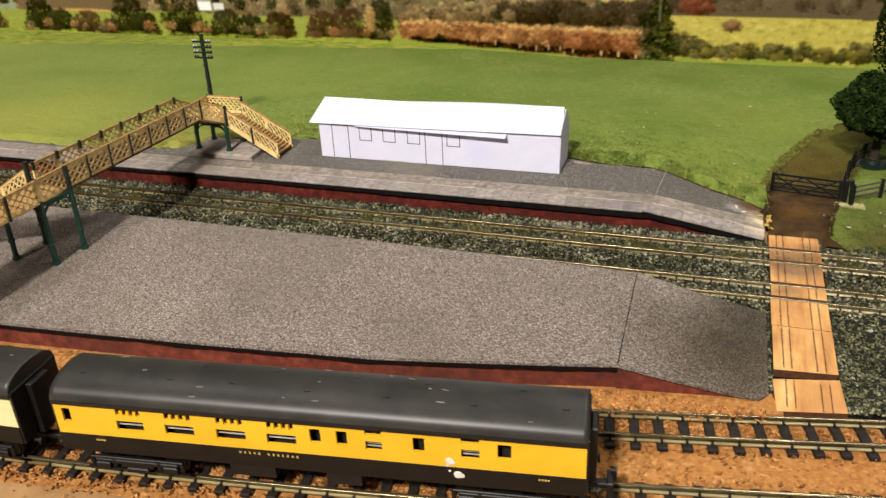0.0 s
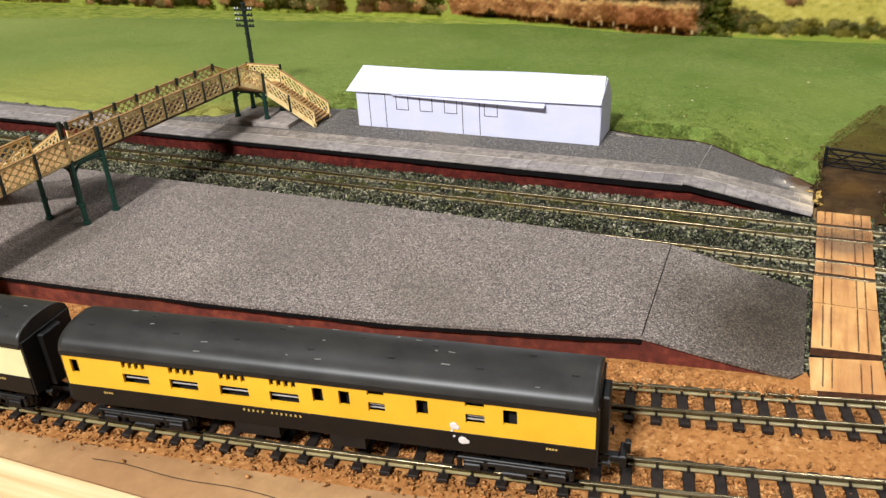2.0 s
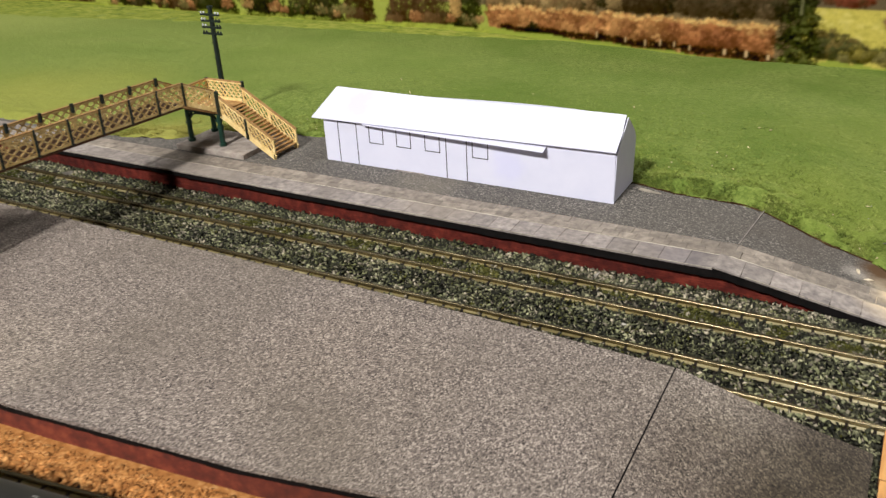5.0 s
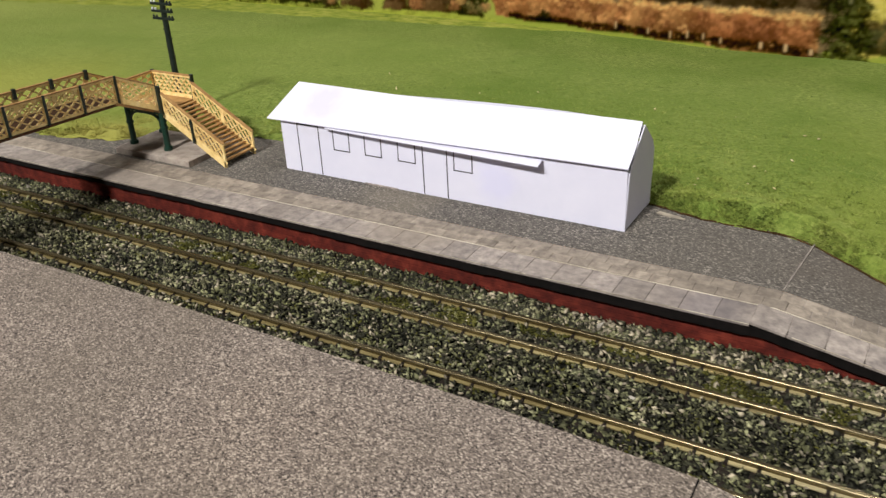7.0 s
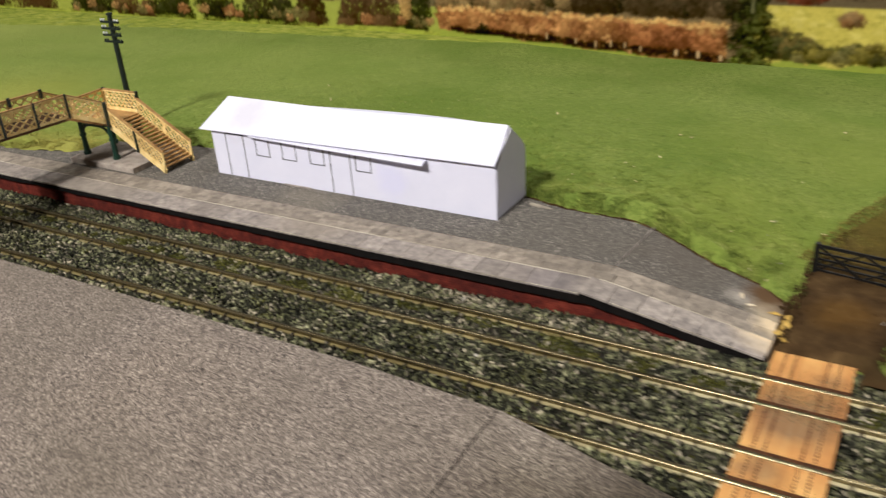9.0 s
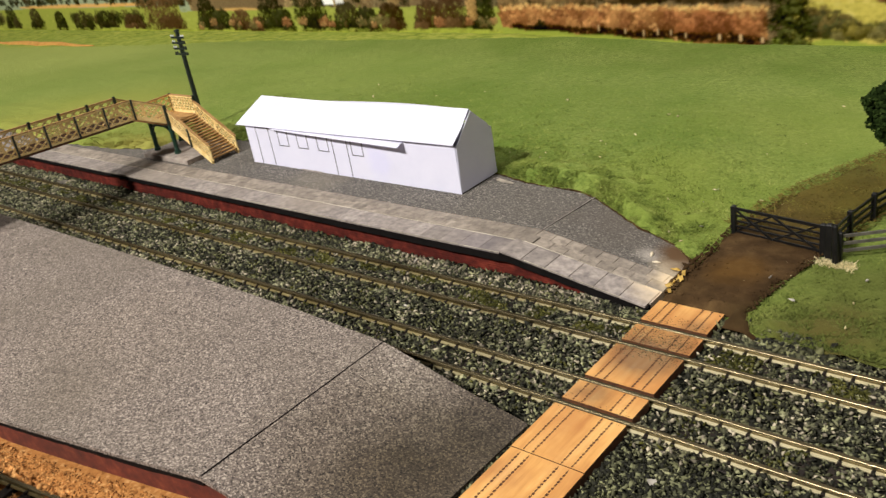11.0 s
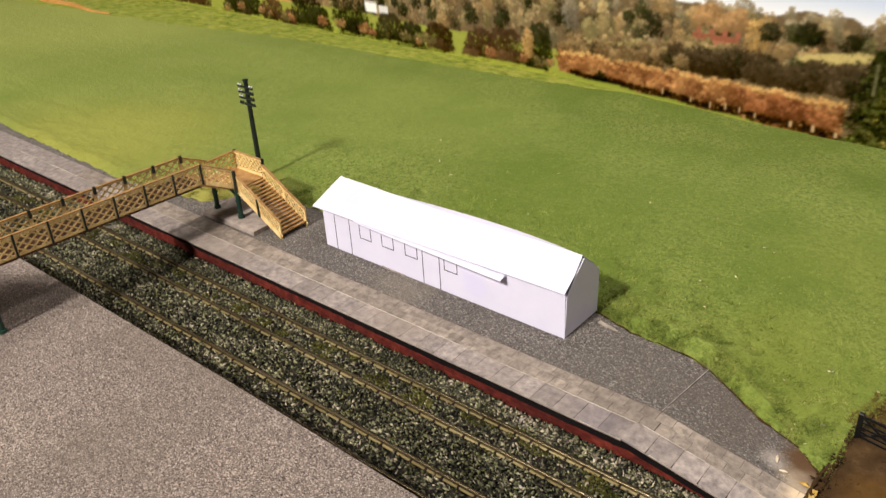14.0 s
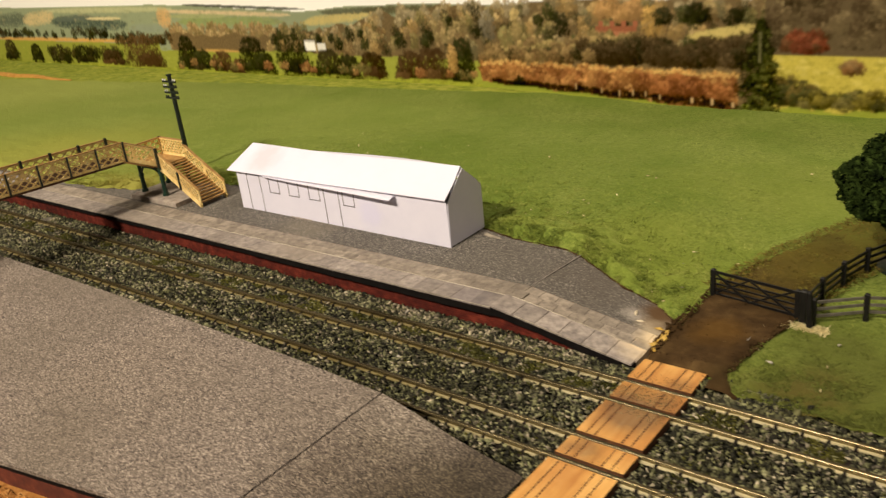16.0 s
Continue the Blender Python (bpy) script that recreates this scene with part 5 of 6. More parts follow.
heap_top = np.minimum(0.34, 0.34 - 0.045 * np.maximum(0, heap_x + 3.4)) + 0.05 * np.sin(heap_x * 1.7) * np.sin(heap_x * 0.53)
x, y = np.concatenate([x, heap_x]), np.concatenate([y, -0.27 - 0.64 * heap_u])
z = np.concatenate([z, 0.16 + (heap_top - 0.16) * (1 - heap_u) ** 1.2 * rng.uniform(0.55, 1.0, 16000)])
v, f = chips(x, y, z, 0.05 + rng.uniform(0, 0.345, len(x)) ** 2.2)
raw("ballast_stones", v, f, M["ballast"], "loose grey, green and brown ballast chips", "ballast", "stuff")
n = 42000
x = rng.uniform(-36, 8, n)
which = rng.integers(0, 3, n)
y = np.where(which == 0, np.polyval(fit1, x), np.polyval(fit2, x) + 0.5) + rng.normal(0, 0.5, n)
d1, d2 = np.abs(y - np.polyval(fit1, x)), np.abs(y - np.polyval(fit2, x) - 0.5)
keep = (np.abs(d1 - 0.5) > 0.14) & (np.abs(d2 - 0.5) > 0.14)
x, y = x[keep], y[keep]
v, f = chips(x, y, 0.03 + rng.uniform(0, 0.05, len(x)), 0.05 + rng.uniform(0, 0.32, len(x)) ** 2.2, 0.7)
raw("cork_crumbs", v, f, M["crumbs"], "loose brown cork crumbs between the sleepers", "cork crumbs", "stuff")

n = 9000
x = rng.uniform(-40, -0.3, n)
y = np.array([siding_edge(float(p)) for p in x]) + rng.uniform(-0.14, 0.10, n)
v, f = chips(x, y, rng.uniform(0.04, 0.34, n), rng.uniform(0.06, 0.20, n), 0.9)
raw("cork_crumbs", v, f, M["crumbs"], "crumbling brown edge of the cork strip", "cork crumbs", "stuff")
n = 5000
x = rng.uniform(-40, -0.3, n)
lo_, hi_ = np.array([siding_edge(float(p)) for p in x]), np.interp(x, [p[0] for p in NEAR_EDGE], [p[1] for p in NEAR_EDGE])
y = lo_ + (hi_ - lo_) * rng.uniform(0, 1, n)
v, f = chips(x, y, np.full(n, 0.335), rng.uniform(0.03, 0.10, n), 0.7)
raw("cork_crumbs", v, f, M["crumbs"], "loose crumbs lying on the cork strip", "cork crumbs", "stuff")

n = 700
x = np.concatenate([rng.uniform(-38, -0.6, n // 2), rng.uniform(-9, -1.5, n - n // 2)])
u = rng.uniform(0, 1, n)
v, f = chips(x, -0.34 - 0.50 * u, 0.17 + 0.14 * (1 - u) - np.maximum(0, x + 3.4) * 0.02, rng.uniform(0.05, 0.15, n), 0.8)
raw("ballast_stones", v, f, M["ballast_pale"], "larger pale stones heaped along the platform foot", "ballast", "stuff")
n = 4500
x, y = rng.uniform(-40, 9, n), rng.uniform(-5.5, -0.5, n)
keep = (np.min(np.abs(y[:, None] - np.array([-1.12, -2.12, -3.87, -4.87])[None]), axis=1) > 0.125) & ~((x > -0.05) & (x < 1.85))
x, y = x[keep], y[keep]
v, f = chips(x, y, 0.20 + rng.uniform(0, 0.06, len(x)), rng.uniform(0.04, 0.12, len(x)), 0.75)
raw("ballast_stones", v, f, M["ballast_pale"], "small pale chips scattered over the ballast", "ballast", "stuff")
n = 26000
x = rng.uniform(-40, 9, n)
y = np.where(rng.uniform(0, 1, n) < 0.7, rng.normal(-1.62, 0.34, n), rng.uniform(-5.5, -0.5, n))
keep = np.array([noise.noise((float(a) * 0.9, float(b) * 1.4, 31)) > 0.08 for a, b in zip(x, y)])
keep &= (np.min(np.abs(y[:, None] - np.array([-1.12, -2.12, -3.87, -4.87])[None]), axis=1) > 0.125) & ~((x > -0.05) & (x < 1.85))
x, y = x[keep], y[keep]
v, f = chips(x, y, 0.17 + rng.uniform(0, 0.08, len(x)), rng.uniform(0.03, 0.10, len(x)), 0.8)
raw("ballast_moss", v, f, M["moss"], "olive moss flock between the ballast stones", "moss", "stuff")

# white glue-covered stones
for x, y, s in ((-31.0, -0.72, 0.42), (-29.2, -0.66, 0.3), (-8.17, -0.62, 0.24), (-6.6, -2.9, 0.12), (3.0, -6.2, 0.2)):
    v, f = chips(np.array([x]), np.array([y]), np.array([0.22]), np.array([s]))
    sh = Shape()
    sh.v, sh.f = [tuple(q) for q in v], [tuple(q) for q in f]
    solid("stone", sh, M["pale_stone"], "pale glue-covered stone lying in the ballast", "stone", "pale stones")

# dry clods of mud, most along the sides of the lane
n = 1300
y = rng.uniform(0.3, 7.5, n)
u = np.where(rng.uniform(size=n) < 0.7, np.clip(rng.exponential(0.07, n), 0, 0.5), rng.uniform(0, 0.5, n))
u = np.where(rng.uniform(size=n) < 0.5, u, 1 - u)
x = np.array([along(LANE_L, v) + (along(LANE_R, v) - along(LANE_L, v)) * w for v, w in zip(y, u)])
v, f = chips(x, y, np.array([land(a, b) + 0.075 for a, b in zip(x, y)]), rng.uniform(0.03, 0.10, n), 0.6)
raw("mud_clods", v, f, M["mud"], "small dry clods along the painted mud lane", "mud", "stuff")

# stones spilt round the end of the lane
n = 900
x, y = rng.uniform(1.75, 4.6, n), rng.uniform(-0.95, -0.1, n)
keep = (x > 1.86) | (y > -0.4)
x, y = x[keep], y[keep]
v, f = chips(x, y, 0.16 + 0.12 * np.clip(y + 0.8, 0, 1) + rng.uniform(0, 0.06, len(x)), rng.uniform(0.06, 0.2, len(x)), 0.8)
raw("ballast_stones", v, f, M["ballast"], "loose ballast chips at the end of the lane", "ballast", "stuff")

# ---- timber crossing ----
crossing = thing("level_crossing", (0.9, -5.6, 0.1), "orange plywood foot crossing laid over the tracks", "crossing")
boards = [(-1.00, 0.05), (-2.02, -1.24), (-3.75, -2.25), (-4.75, -3.99), (-6.72, -5.00)]


def cut_board(outline_, z0, z1):
    """A laser-cut plywood board: pale top, scorched sides."""
    ob = part("board", Shape().prism(outline_, z0, z1), M["ply"], crossing)
    ob.data.materials.append(M["burnt"])
    for p in ob.data.polygons:
        p.material_index = 0 if p.normal.z > 0.5 else 1


for a, b in boards:
    l_, r_x = -0.01 + rng.uniform(-0.03, 0.03), 1.79 + rng.uniform(-0.03, 0.03)
    cut_board([(l_, a), (r_x, a), (r_x, b), (l_, b)], 0.10, 0.365)
cut_board([(-0.02, -9.30), (1.79, -9.16), (1.79, -6.745), (-0.01, -6.745)], 0.08, 0.365)
cut_board([(0.02, -11.34), (1.90, -10.98), (1.80, -9.40), (-0.06, -9.78)], 0.08, 0.34)
for a, b, top, shift in [(a, b, 0.365, 0.0) for a, b in boards] + [(-9.15, -6.78, 0.365, 0.0), (-11.1, -9.66, 0.34, 0.04)]:
    marks = Shape()
    for bx_ in (0.27, 0.50, 1.22, 1.47):
        k = a + 0.03
        marks.box(bx_ - 0.007 + shift, bx_ + 0.007 + shift, a + 0.02, b - 0.02, top - 0.03, top + 0.0015)
        while k < b - 0.05:
            w, l, o_ = rng.uniform(0.017, 0.03), rng.uniform(0.05, 0.07), rng.uniform(-0.005, 0.005) + shift
            marks.box(bx_ - w + o_, bx_ + w + o_, k, k + l, top - 0.03, top + 0.003)
            k += 0.105
    part("bolt_marking", marks, M["burnt"], crossing, "rows of small burnt bolt marks", kind="stuff")
# ballast dust and crumbs trodden onto the boards
n = 1200
y = np.concatenate([rng.normal(-1.7, 0.32, n), rng.normal(-2.35, 0.16, n // 3), rng.normal(-4.85, 0.12, n // 6), rng.normal(-0.85, 0.12, n // 6)])
x = rng.uniform(0.02, 1.76, len(y))
keep = np.min(np.abs(y[:, None] - np.array([-1.12, -2.12, -3.87, -4.87])[None]), axis=1) > 0.08
x, y = x[keep], y[keep]
v, f = chips(x, y, np.full(len(x), 0.37), rng.uniform(0.008, 0.026, len(x)), 0.6)
raw("ballast_dust", v, f, M["ballast"], "fine ballast crumbs trodden onto the plywood crossing", "ballast", "stuff")

# ---- paper station building ----
house = thing("station_building", (-14.6, 3.8, PLAT_FAR), "plain white folded paper station building with drawn doors and windows", "building")
HX0, HX1, HY0, HY1 = -20.28, -8.79, 2.78, 4.86
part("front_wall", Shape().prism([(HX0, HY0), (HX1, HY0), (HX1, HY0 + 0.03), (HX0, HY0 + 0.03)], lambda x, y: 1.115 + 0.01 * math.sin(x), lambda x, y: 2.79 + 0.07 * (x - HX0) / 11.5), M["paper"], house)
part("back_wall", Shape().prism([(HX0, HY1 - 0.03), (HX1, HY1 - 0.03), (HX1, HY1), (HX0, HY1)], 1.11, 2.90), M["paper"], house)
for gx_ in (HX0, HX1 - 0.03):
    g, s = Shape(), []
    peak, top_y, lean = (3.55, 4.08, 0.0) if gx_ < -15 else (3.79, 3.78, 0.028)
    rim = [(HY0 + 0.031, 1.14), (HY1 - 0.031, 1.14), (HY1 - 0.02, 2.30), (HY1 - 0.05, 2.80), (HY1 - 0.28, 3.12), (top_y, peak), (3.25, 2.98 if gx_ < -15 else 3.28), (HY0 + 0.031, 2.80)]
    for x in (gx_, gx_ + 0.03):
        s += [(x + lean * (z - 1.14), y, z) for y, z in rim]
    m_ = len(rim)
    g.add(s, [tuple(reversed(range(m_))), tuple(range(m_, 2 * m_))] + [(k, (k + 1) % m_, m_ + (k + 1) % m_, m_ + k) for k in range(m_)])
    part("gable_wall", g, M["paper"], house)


def roof_sheet(lines):
    """A thin folded sheet through rows of points, one row for each fold."""
    s, n = Shape(), len(lines[0])
    for dz in (0.0, 0.028):
        for row in lines:
            s.v += [(x, y, z + dz) for x, y, z in row]
    r = len(lines)
    for j in range(r - 1):
        for i in range(n - 1):
            a = j * n + i
            s.f += [(a, a + n, a + n + 1, a + 1), (r * n + a, r * n + a + 1, r * n + a + n + 1, r * n + a + n)]
    for j in range(r - 1):
        for i, flip in ((0, 0), (n - 1, 1)):
            a, b = j * n + i, j * n + n + i
            s.f.append((a, r * n + a, r * n + b, b) if flip == 0 else (b, r * n + b, r * n + a, a))
    for j, flip in ((0, 0), (r - 1, 1)):
        for i in range(n - 1):
            a, b = j * n + i, j * n + i + 1
            s.f.append((a, b, r * n + b, r * n + a) if flip == 0 else (b, a, r * n + a, r * n + b))
    return s


roof_x = [-20.72 + 11.98 * k / 30 for k in range(31)]
eave = [(x, 2.63 + 0.02 * math.sin(x * 0.5), 2.79 + 0.012 * (x + 20.7)) for x in roof_x]
mid = [(max(x, -20.6), 3.22, 3.12 + 0.022 * (x + 20.7) + 0.03 * math.sin(x * 0.9)) for x in roof_x]
ridge = [(max(x, -20.46) if k else -20.46, 4.10 - 0.028 * (x + 20.7) + 0.04 * math.sin(x * 0.6), 3.57 + 0.020 * (x + 20.7) + 0.035 * math.sin(x * 0.55 + 1.0)) for k, x in enumerate(roof_x)]
bow = [max(0.0, math.sin(math.pi * min(1.0, max(0.0, (x + 17.8) / 9.0)))) for x in roof_x]
ridge = [(min(x, -8.80), y, z) for x, y, z in ridge]
back = [(min(x, -8.84), y + 0.12 + 0.26 * b, z - 0.10 + 0.05 * b) for (x, y, z), b in zip(ridge, bow)]
rear = [(min(max(x, -20.4), -8.95), 4.80, 2.96 + 0.004 * (x + 20.7) + 0.12 * b) for x, b in zip(roof_x, bow)]
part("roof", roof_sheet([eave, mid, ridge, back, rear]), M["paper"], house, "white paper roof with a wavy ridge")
awn_x = [-18.4 + 7.25 * k / 12 for k in range(13)]
awn_in = [(x, 2.70, 2.74 + 0.012 * (x + 20.7) - 0.055 * (x + 18.4) / 7.25) for x in awn_x]
awn_out = [(x, 2.60 - 0.20 * ((x + 18.4) / 7.25) ** 0.8, 2.74 + 0.012 * (x + 20.7) - 0.14 * (x + 18.4) / 7.25) for x in awn_x]
part("awning_strip", roof_sheet([awn_out, awn_in]), M["paper"], house, "thin loose white paper strip under the eaves")


def outline(name, x0, x1, z0, z1, open_below=False):
    s, w, y0, y1 = Shape(), 0.033, HY0 - 0.006, HY0 + 0.002
    s.box(x0, x0 + w, y0, y1, z0, z1).box(x1 - w, x1, y0, y1, z0, z1).box(x0 + w, x1 - w, y0, y1, z1 - w, z1)
    if not open_below:
        s.box(x0 + w, x1 - w, y0, y1, z0, z0 + w)
    part(name, s, M["ink"], house, "thin black drawn line")


outline("drawn_door", -19.65, -18.79, 1.12, 2.74, True)
outline("drawn_door", -15.02, -14.17, 1.12, 2.75, True)
for wx in (-18.26, -17.08, -15.88, -13.97):
    outline("drawn_window", wx, wx + 0.63, 2.03, 2.755)
# the thin shadow under the wall, modelled as a black strip
part("base_strip", Shape().box(HX0 + 0.02, HX1 - 0.02, HY0 + 0.003, HY0 + 0.05, 1.10, 1.128).box(HX1 - 0.025, HX1 - 0.004, HY0 + 0.06, HY1 - 0.04, 1.10, 1.128), M["black_edge"], house, "black strip standing in for shadow along the foot of the wall")
part("card_shim", Shape().box(-17.15, -15.95, HY0 - 0.05, HY0 + 0.03, 1.10, 1.135), M["slab"], house, "pale card shim under the wall")

# ---- footbridge ----
bridge = thing("footbridge", (-26, -3.5, PLAT_FAR), "pale laser-cut wooden lattice footbridge on dark green legs, with stairs", "footbridge")


def lattice(a, b, height, step=0.40, thick=0.06, slant=1.45, bar=0.058, foot=0.08):
    """A lattice panel standing on the line from a to b."""
    a, b = Vector(a), Vector(b)
    s, up = Shape(), Vector((0, 0, 1))
    flat = Vector((b.x - a.x, b.y - a.y, 0))
    length = flat.length
    point = lambda u, v: a + (b - a) * (u / length) + up * v
    s.beam(point(0, foot / 2), point(length, foot / 2), thick, foot)
    s.beam(point(0, height - 0.035), point(length, height - 0.035), thick * 1.6, 0.07)
    for u in (0.035, length - 0.035):
        s.beam(point(u, 0), point(u, height), thick, 0.07, up=flat.normalized())
    h0, h1 = foot - 0.01, height - 0.06
    h = h1 - h0
    run = h * slant
    k = -run
    while k < length:
        for sign in (1, -1):
            u0, u1 = (k, k + run) if sign > 0 else (k + run, k)
            ends = []
            for u, v, uo, vo in ((u0, h0, u1, h1), (u1, h1, u0, h0)):
                if u < 0:
                    v = v + (vo - v) * (0 - u) / (uo - u)
                    u = 0.0
                elif u > length:
                    v = v + (vo - v) * (length - u) / (uo - u)
                    u = length
                ends.append((u, v))
            if abs(ends[0][0] - ends[1][0]) > 0.05:
                s.beam(point(*ends[0]), point(*ends[1]), thick * 0.7, bar, up=flat.cross(up).normalized())
        k += step
    return s


def panel(a, b, height, *rest):
    """A lattice panel with its brown handrail."""
    p = part("lattice_panel", lattice(a, b, height, *rest), M["bridge"], bridge)
    top = Vector((0, 0, height + 0.012))
    part("handrail", Shape().beam(Vector(a) + top, Vector(b) + top, 0.115, 0.035), M["tread"], p, "brown scorched handrail")


def deck_z(y):
    return 3.34 + 0.34 * smoothstep(0.75, -8.5, y) if y > 0.75 else 3.34 + 0.36 * (0.75 - max(y, -8.5)) / 9.25


def post(x, y, z0, z1, w=0.12):
    part("post", Shape().box(x - w / 2, x + w / 2, y - w / 2, y + w / 2, z0, z1, bevel=0.015), M["pole"], bridge, "dark green post")


BXL, BXR, H = -26.65, -25.27, 0.86
ys = [0.75 - 9.25 * k / 7 for k in range(8)]
for x in (BXR, BXL):
    for y0, y1 in zip(ys, ys[1:]):
        panel((x, y1, deck_z(y1)), (x, y0, deck_z(y0)), H)
    for y in ys:
        if x == BXR:
            part("post", Shape().box(x + 0.03, x + 0.075, y - 0.035, y + 0.035, deck_z(y) - 0.03, deck_z(y) + H + 0.04, bevel=0.01), M["pole"], bridge, "thin dark green upright")
        else:
            post(x + 0.07, y, deck_z(y) + H - 0.24, deck_z(y) + H + 0.10, 0.10)
# same wood as the other decks, with shade put into its colour
part("deck", Shape().beam(((BXL + BXR) / 2, 0.75, deck_z(0.75)), ((BXL + BXR) / 2, -8.5, deck_z(-8.5)), 1.36, 0.09), M["walkway"], bridge, "brown wooden walkway")
for x in (BXL + 0.02, BXR - 0.02):
    part("girder", Shape().beam((x, 0.75, deck_z(0.75) - 0.06), (x, -8.5, deck_z(-8.5) - 0.06), 0.08, 0.07), M["burnt"], bridge, "dark edge beam under the walkway")
# far slope and landing
LZ = 2.76
part("deck", Shape().beam((-25.95, 0.75, 3.34), (-25.7, 1.98, LZ), 1.5, 0.08), M["tread"], bridge)
panel((-24.86, 1.95, LZ), (BXR, 0.75, 3.34), H, 0.30, 0.06, 1.2, 0.055, 0.16)
panel((-26.6, 1.95, LZ), (BXL, 0.75, 3.34), H)
part("deck", Shape().box(-26.6, -24.72, 1.95, 3.45, LZ - 0.08, LZ), M["tread"], bridge)
panel((-26.58, 3.45, LZ), (-24.7, 3.45, LZ), H - 0.06, 0.24, 0.06, 0.9, 0.062, 0.12)
panel((-26.58, 1.95, LZ), (-26.58, 3.45, LZ), H - 0.06)
for x, y in ((-24.72, 1.95), (-24.70, 3.47), (-26.58, 3.47)):
    post(x, y, LZ - 0.1, LZ + H, 0.11)


def stairs(x0, z0, x1, z1, y0, y1, steps, panels, outer):
    """A flight along x with lattice sides."""
    for y in (y0, y1):
        for k in range(panels):
            a, b = k / panels, (k + 1) / panels
            pa = (x0 + (x1 - x0) * a, y, z0 - 0.24 + (z1 - z0) * a)
            pb = (x0 + (x1 - x0) * b, y, z0 - 0.24 + (z1 - z0) * b)
            panel(pa, pb, 0.84, 0.25, 0.06, 0.85, 0.042, 0.21)
            if k:
                post(pa[0], y + (-0.05 if y == y0 else 0.05), pa[2], pa[2] + 0.84, 0.08)
    for k in range(steps):
        a = (k + 0.5) / steps
        x, z = x0 + (x1 - x0) * a, z0 + (z1 - z0) * a
        w = abs(x1 - x0) / steps
        part("tread", Shape().box(x - w * 0.42, x + w * 0.42, y0 + 0.04, y1 - 0.04, z - 0.05, z), M["tread"], bridge)
        part("riser", Shape().box(x - w * 0.5, x - w * 0.42, y0 + 0.04, y1 - 0.04, z - 0.10, z - 0.02), M["tread"], bridge)


stairs(-24.70, LZ, -22.20, 1.30, 2.02, 3.42, 16, 2, True)
# the span runs on over the sidings; a flight leaves it between the near legs
NZ_ = deck_z(-8.5)
part("deck", Shape().beam((-26.1, -8.5, NZ_), (-26.1, -18.0, NZ_ + 0.12), 1.72, 0.09), M["tread"], bridge, "brown wooden walkway")
yn_ = [-8.5, -9.95, -11.5, -13.05, -14.6, -16.15, -17.7]
for k, (y0, y1) in enumerate(zip(yn_, yn_[1:])):
    z0, z1 = NZ_ + 0.013 * (-8.5 - y0), NZ_ + 0.013 * (-8.5 - y1)
    panel((-25.22, y1, z1), (-25.22, y0, z0), H)
    if k:
        panel((-26.98, y1, z1), (-26.98, y0, z0), H)
        post(-25.17, y1, z1 - 0.03, z1 + H + 0.04, 0.09)
        post(-27.03, y1, z1 - 0.03, z1 + H + 0.04, 0.09)
stairs(-27.05, NZ_, -30.9, 1.36, -9.95, -8.52, 15, 3, False)


def leg(x, y, z0, z1):
    part("leg", Shape().tube([(x, y, z0), (x, y, z0 + 0.12), (x, y, z0 + 0.13), (x, y, z0 + 0.75), (x, y, z0 + 0.76), (x, y, z0 + 0.84), (x, y, z0 + 0.85), (x, y, z1)], [0.15, 0.15, 0.105, 0.10, 0.13, 0.13, 0.10, 0.095], 10), M["green"], bridge, "dark green round leg")


def brace(a, b, z):
    """An arched bracket between two legs."""
    s, a, b = Shape(), Vector((*a, z)), Vector((*b, z))
    s.beam(a, b, 0.09, 0.1)
    pts = [a + (b - a) * t + Vector((0, 0, -0.07 - 0.42 * (2 * t - 1) ** 4)) for t in (k / 14 for k in range(15))]
    for p, q in zip(pts, pts[1:]):
        s.beam(p, q, 0.08, 0.07)
    part("brace", s, M["green"], bridge, "dark green arched bracket")


near_legs = [(-25.26, -9.95), (-25.08, -8.56), (-26.92, -8.52), (-27.06, -9.98)]
far_legs = [(-24.88, 2.05), (-24.82, 3.38), (-26.52, 3.38), (-26.57, 2.06)]
for legs, z0, z1 in ((near_legs, PLAT_NEAR, NZ_ - 0.02), (far_legs, PLAT_FAR + 0.22, LZ - 0.06)):
    for k, (x, y) in enumerate(legs):
        leg(x, y, z0, z1)
        brace((x, y), legs[(k + 1) % 4], z1 - 0.06)
for x, y in near_legs:
    post(x, y, NZ_ - 0.02, NZ_ + H + 0.08, 0.13)
solid("stair_plinth", Shape().box(-26.9, -23.38, 1.48, 3.6, PLAT_FAR, PLAT_FAR + 0.22, bevel=0.012), M["plinth"], "low pale grey card plinth under the footbridge stairs", "plinth")

# ---- telegraph pole ----
PX, PY, PT = -27.7, 5.5, 6.08
tele = thing("telegraph_pole", (PX, PY, 0.9), "dark green telegraph pole with four crossarms and white insulators", "telegraph pole")
part("pole", Shape().tube([(PX, PY, 0.85), (PX, PY, 3.5), (PX, PY, PT - 0.1), (PX, PY, PT - 0.08), (PX, PY, PT - 0.02), (PX, PY, PT)], [0.13, 0.115, 0.10, 0.14, 0.13, 0.03], 10), M["pole"], tele)
for k in range(4):
    z = PT - 0.37 - 0.27 * k
    arm = part("crossarm", Shape().beam((PX - 0.52, PY - 0.07, z), (PX + 0.52, PY - 0.07, z), 0.08, 0.085), M["pole"], tele)
    for u in (-0.48, -0.32, 0.32, 0.48):
        part("insulator", Shape().tube([(PX + u, PY - 0.07, z + 0.03), (PX + u, PY - 0.07, z + 0.10), (PX + u, PY - 0.07, z + 0.13)], [0.035, 0.04, 0.015], 8), M["porcelain"] if k < 3 and u < 0 or (k == 0 and u > 0.3) else M["pole"], arm, "small white insulator")
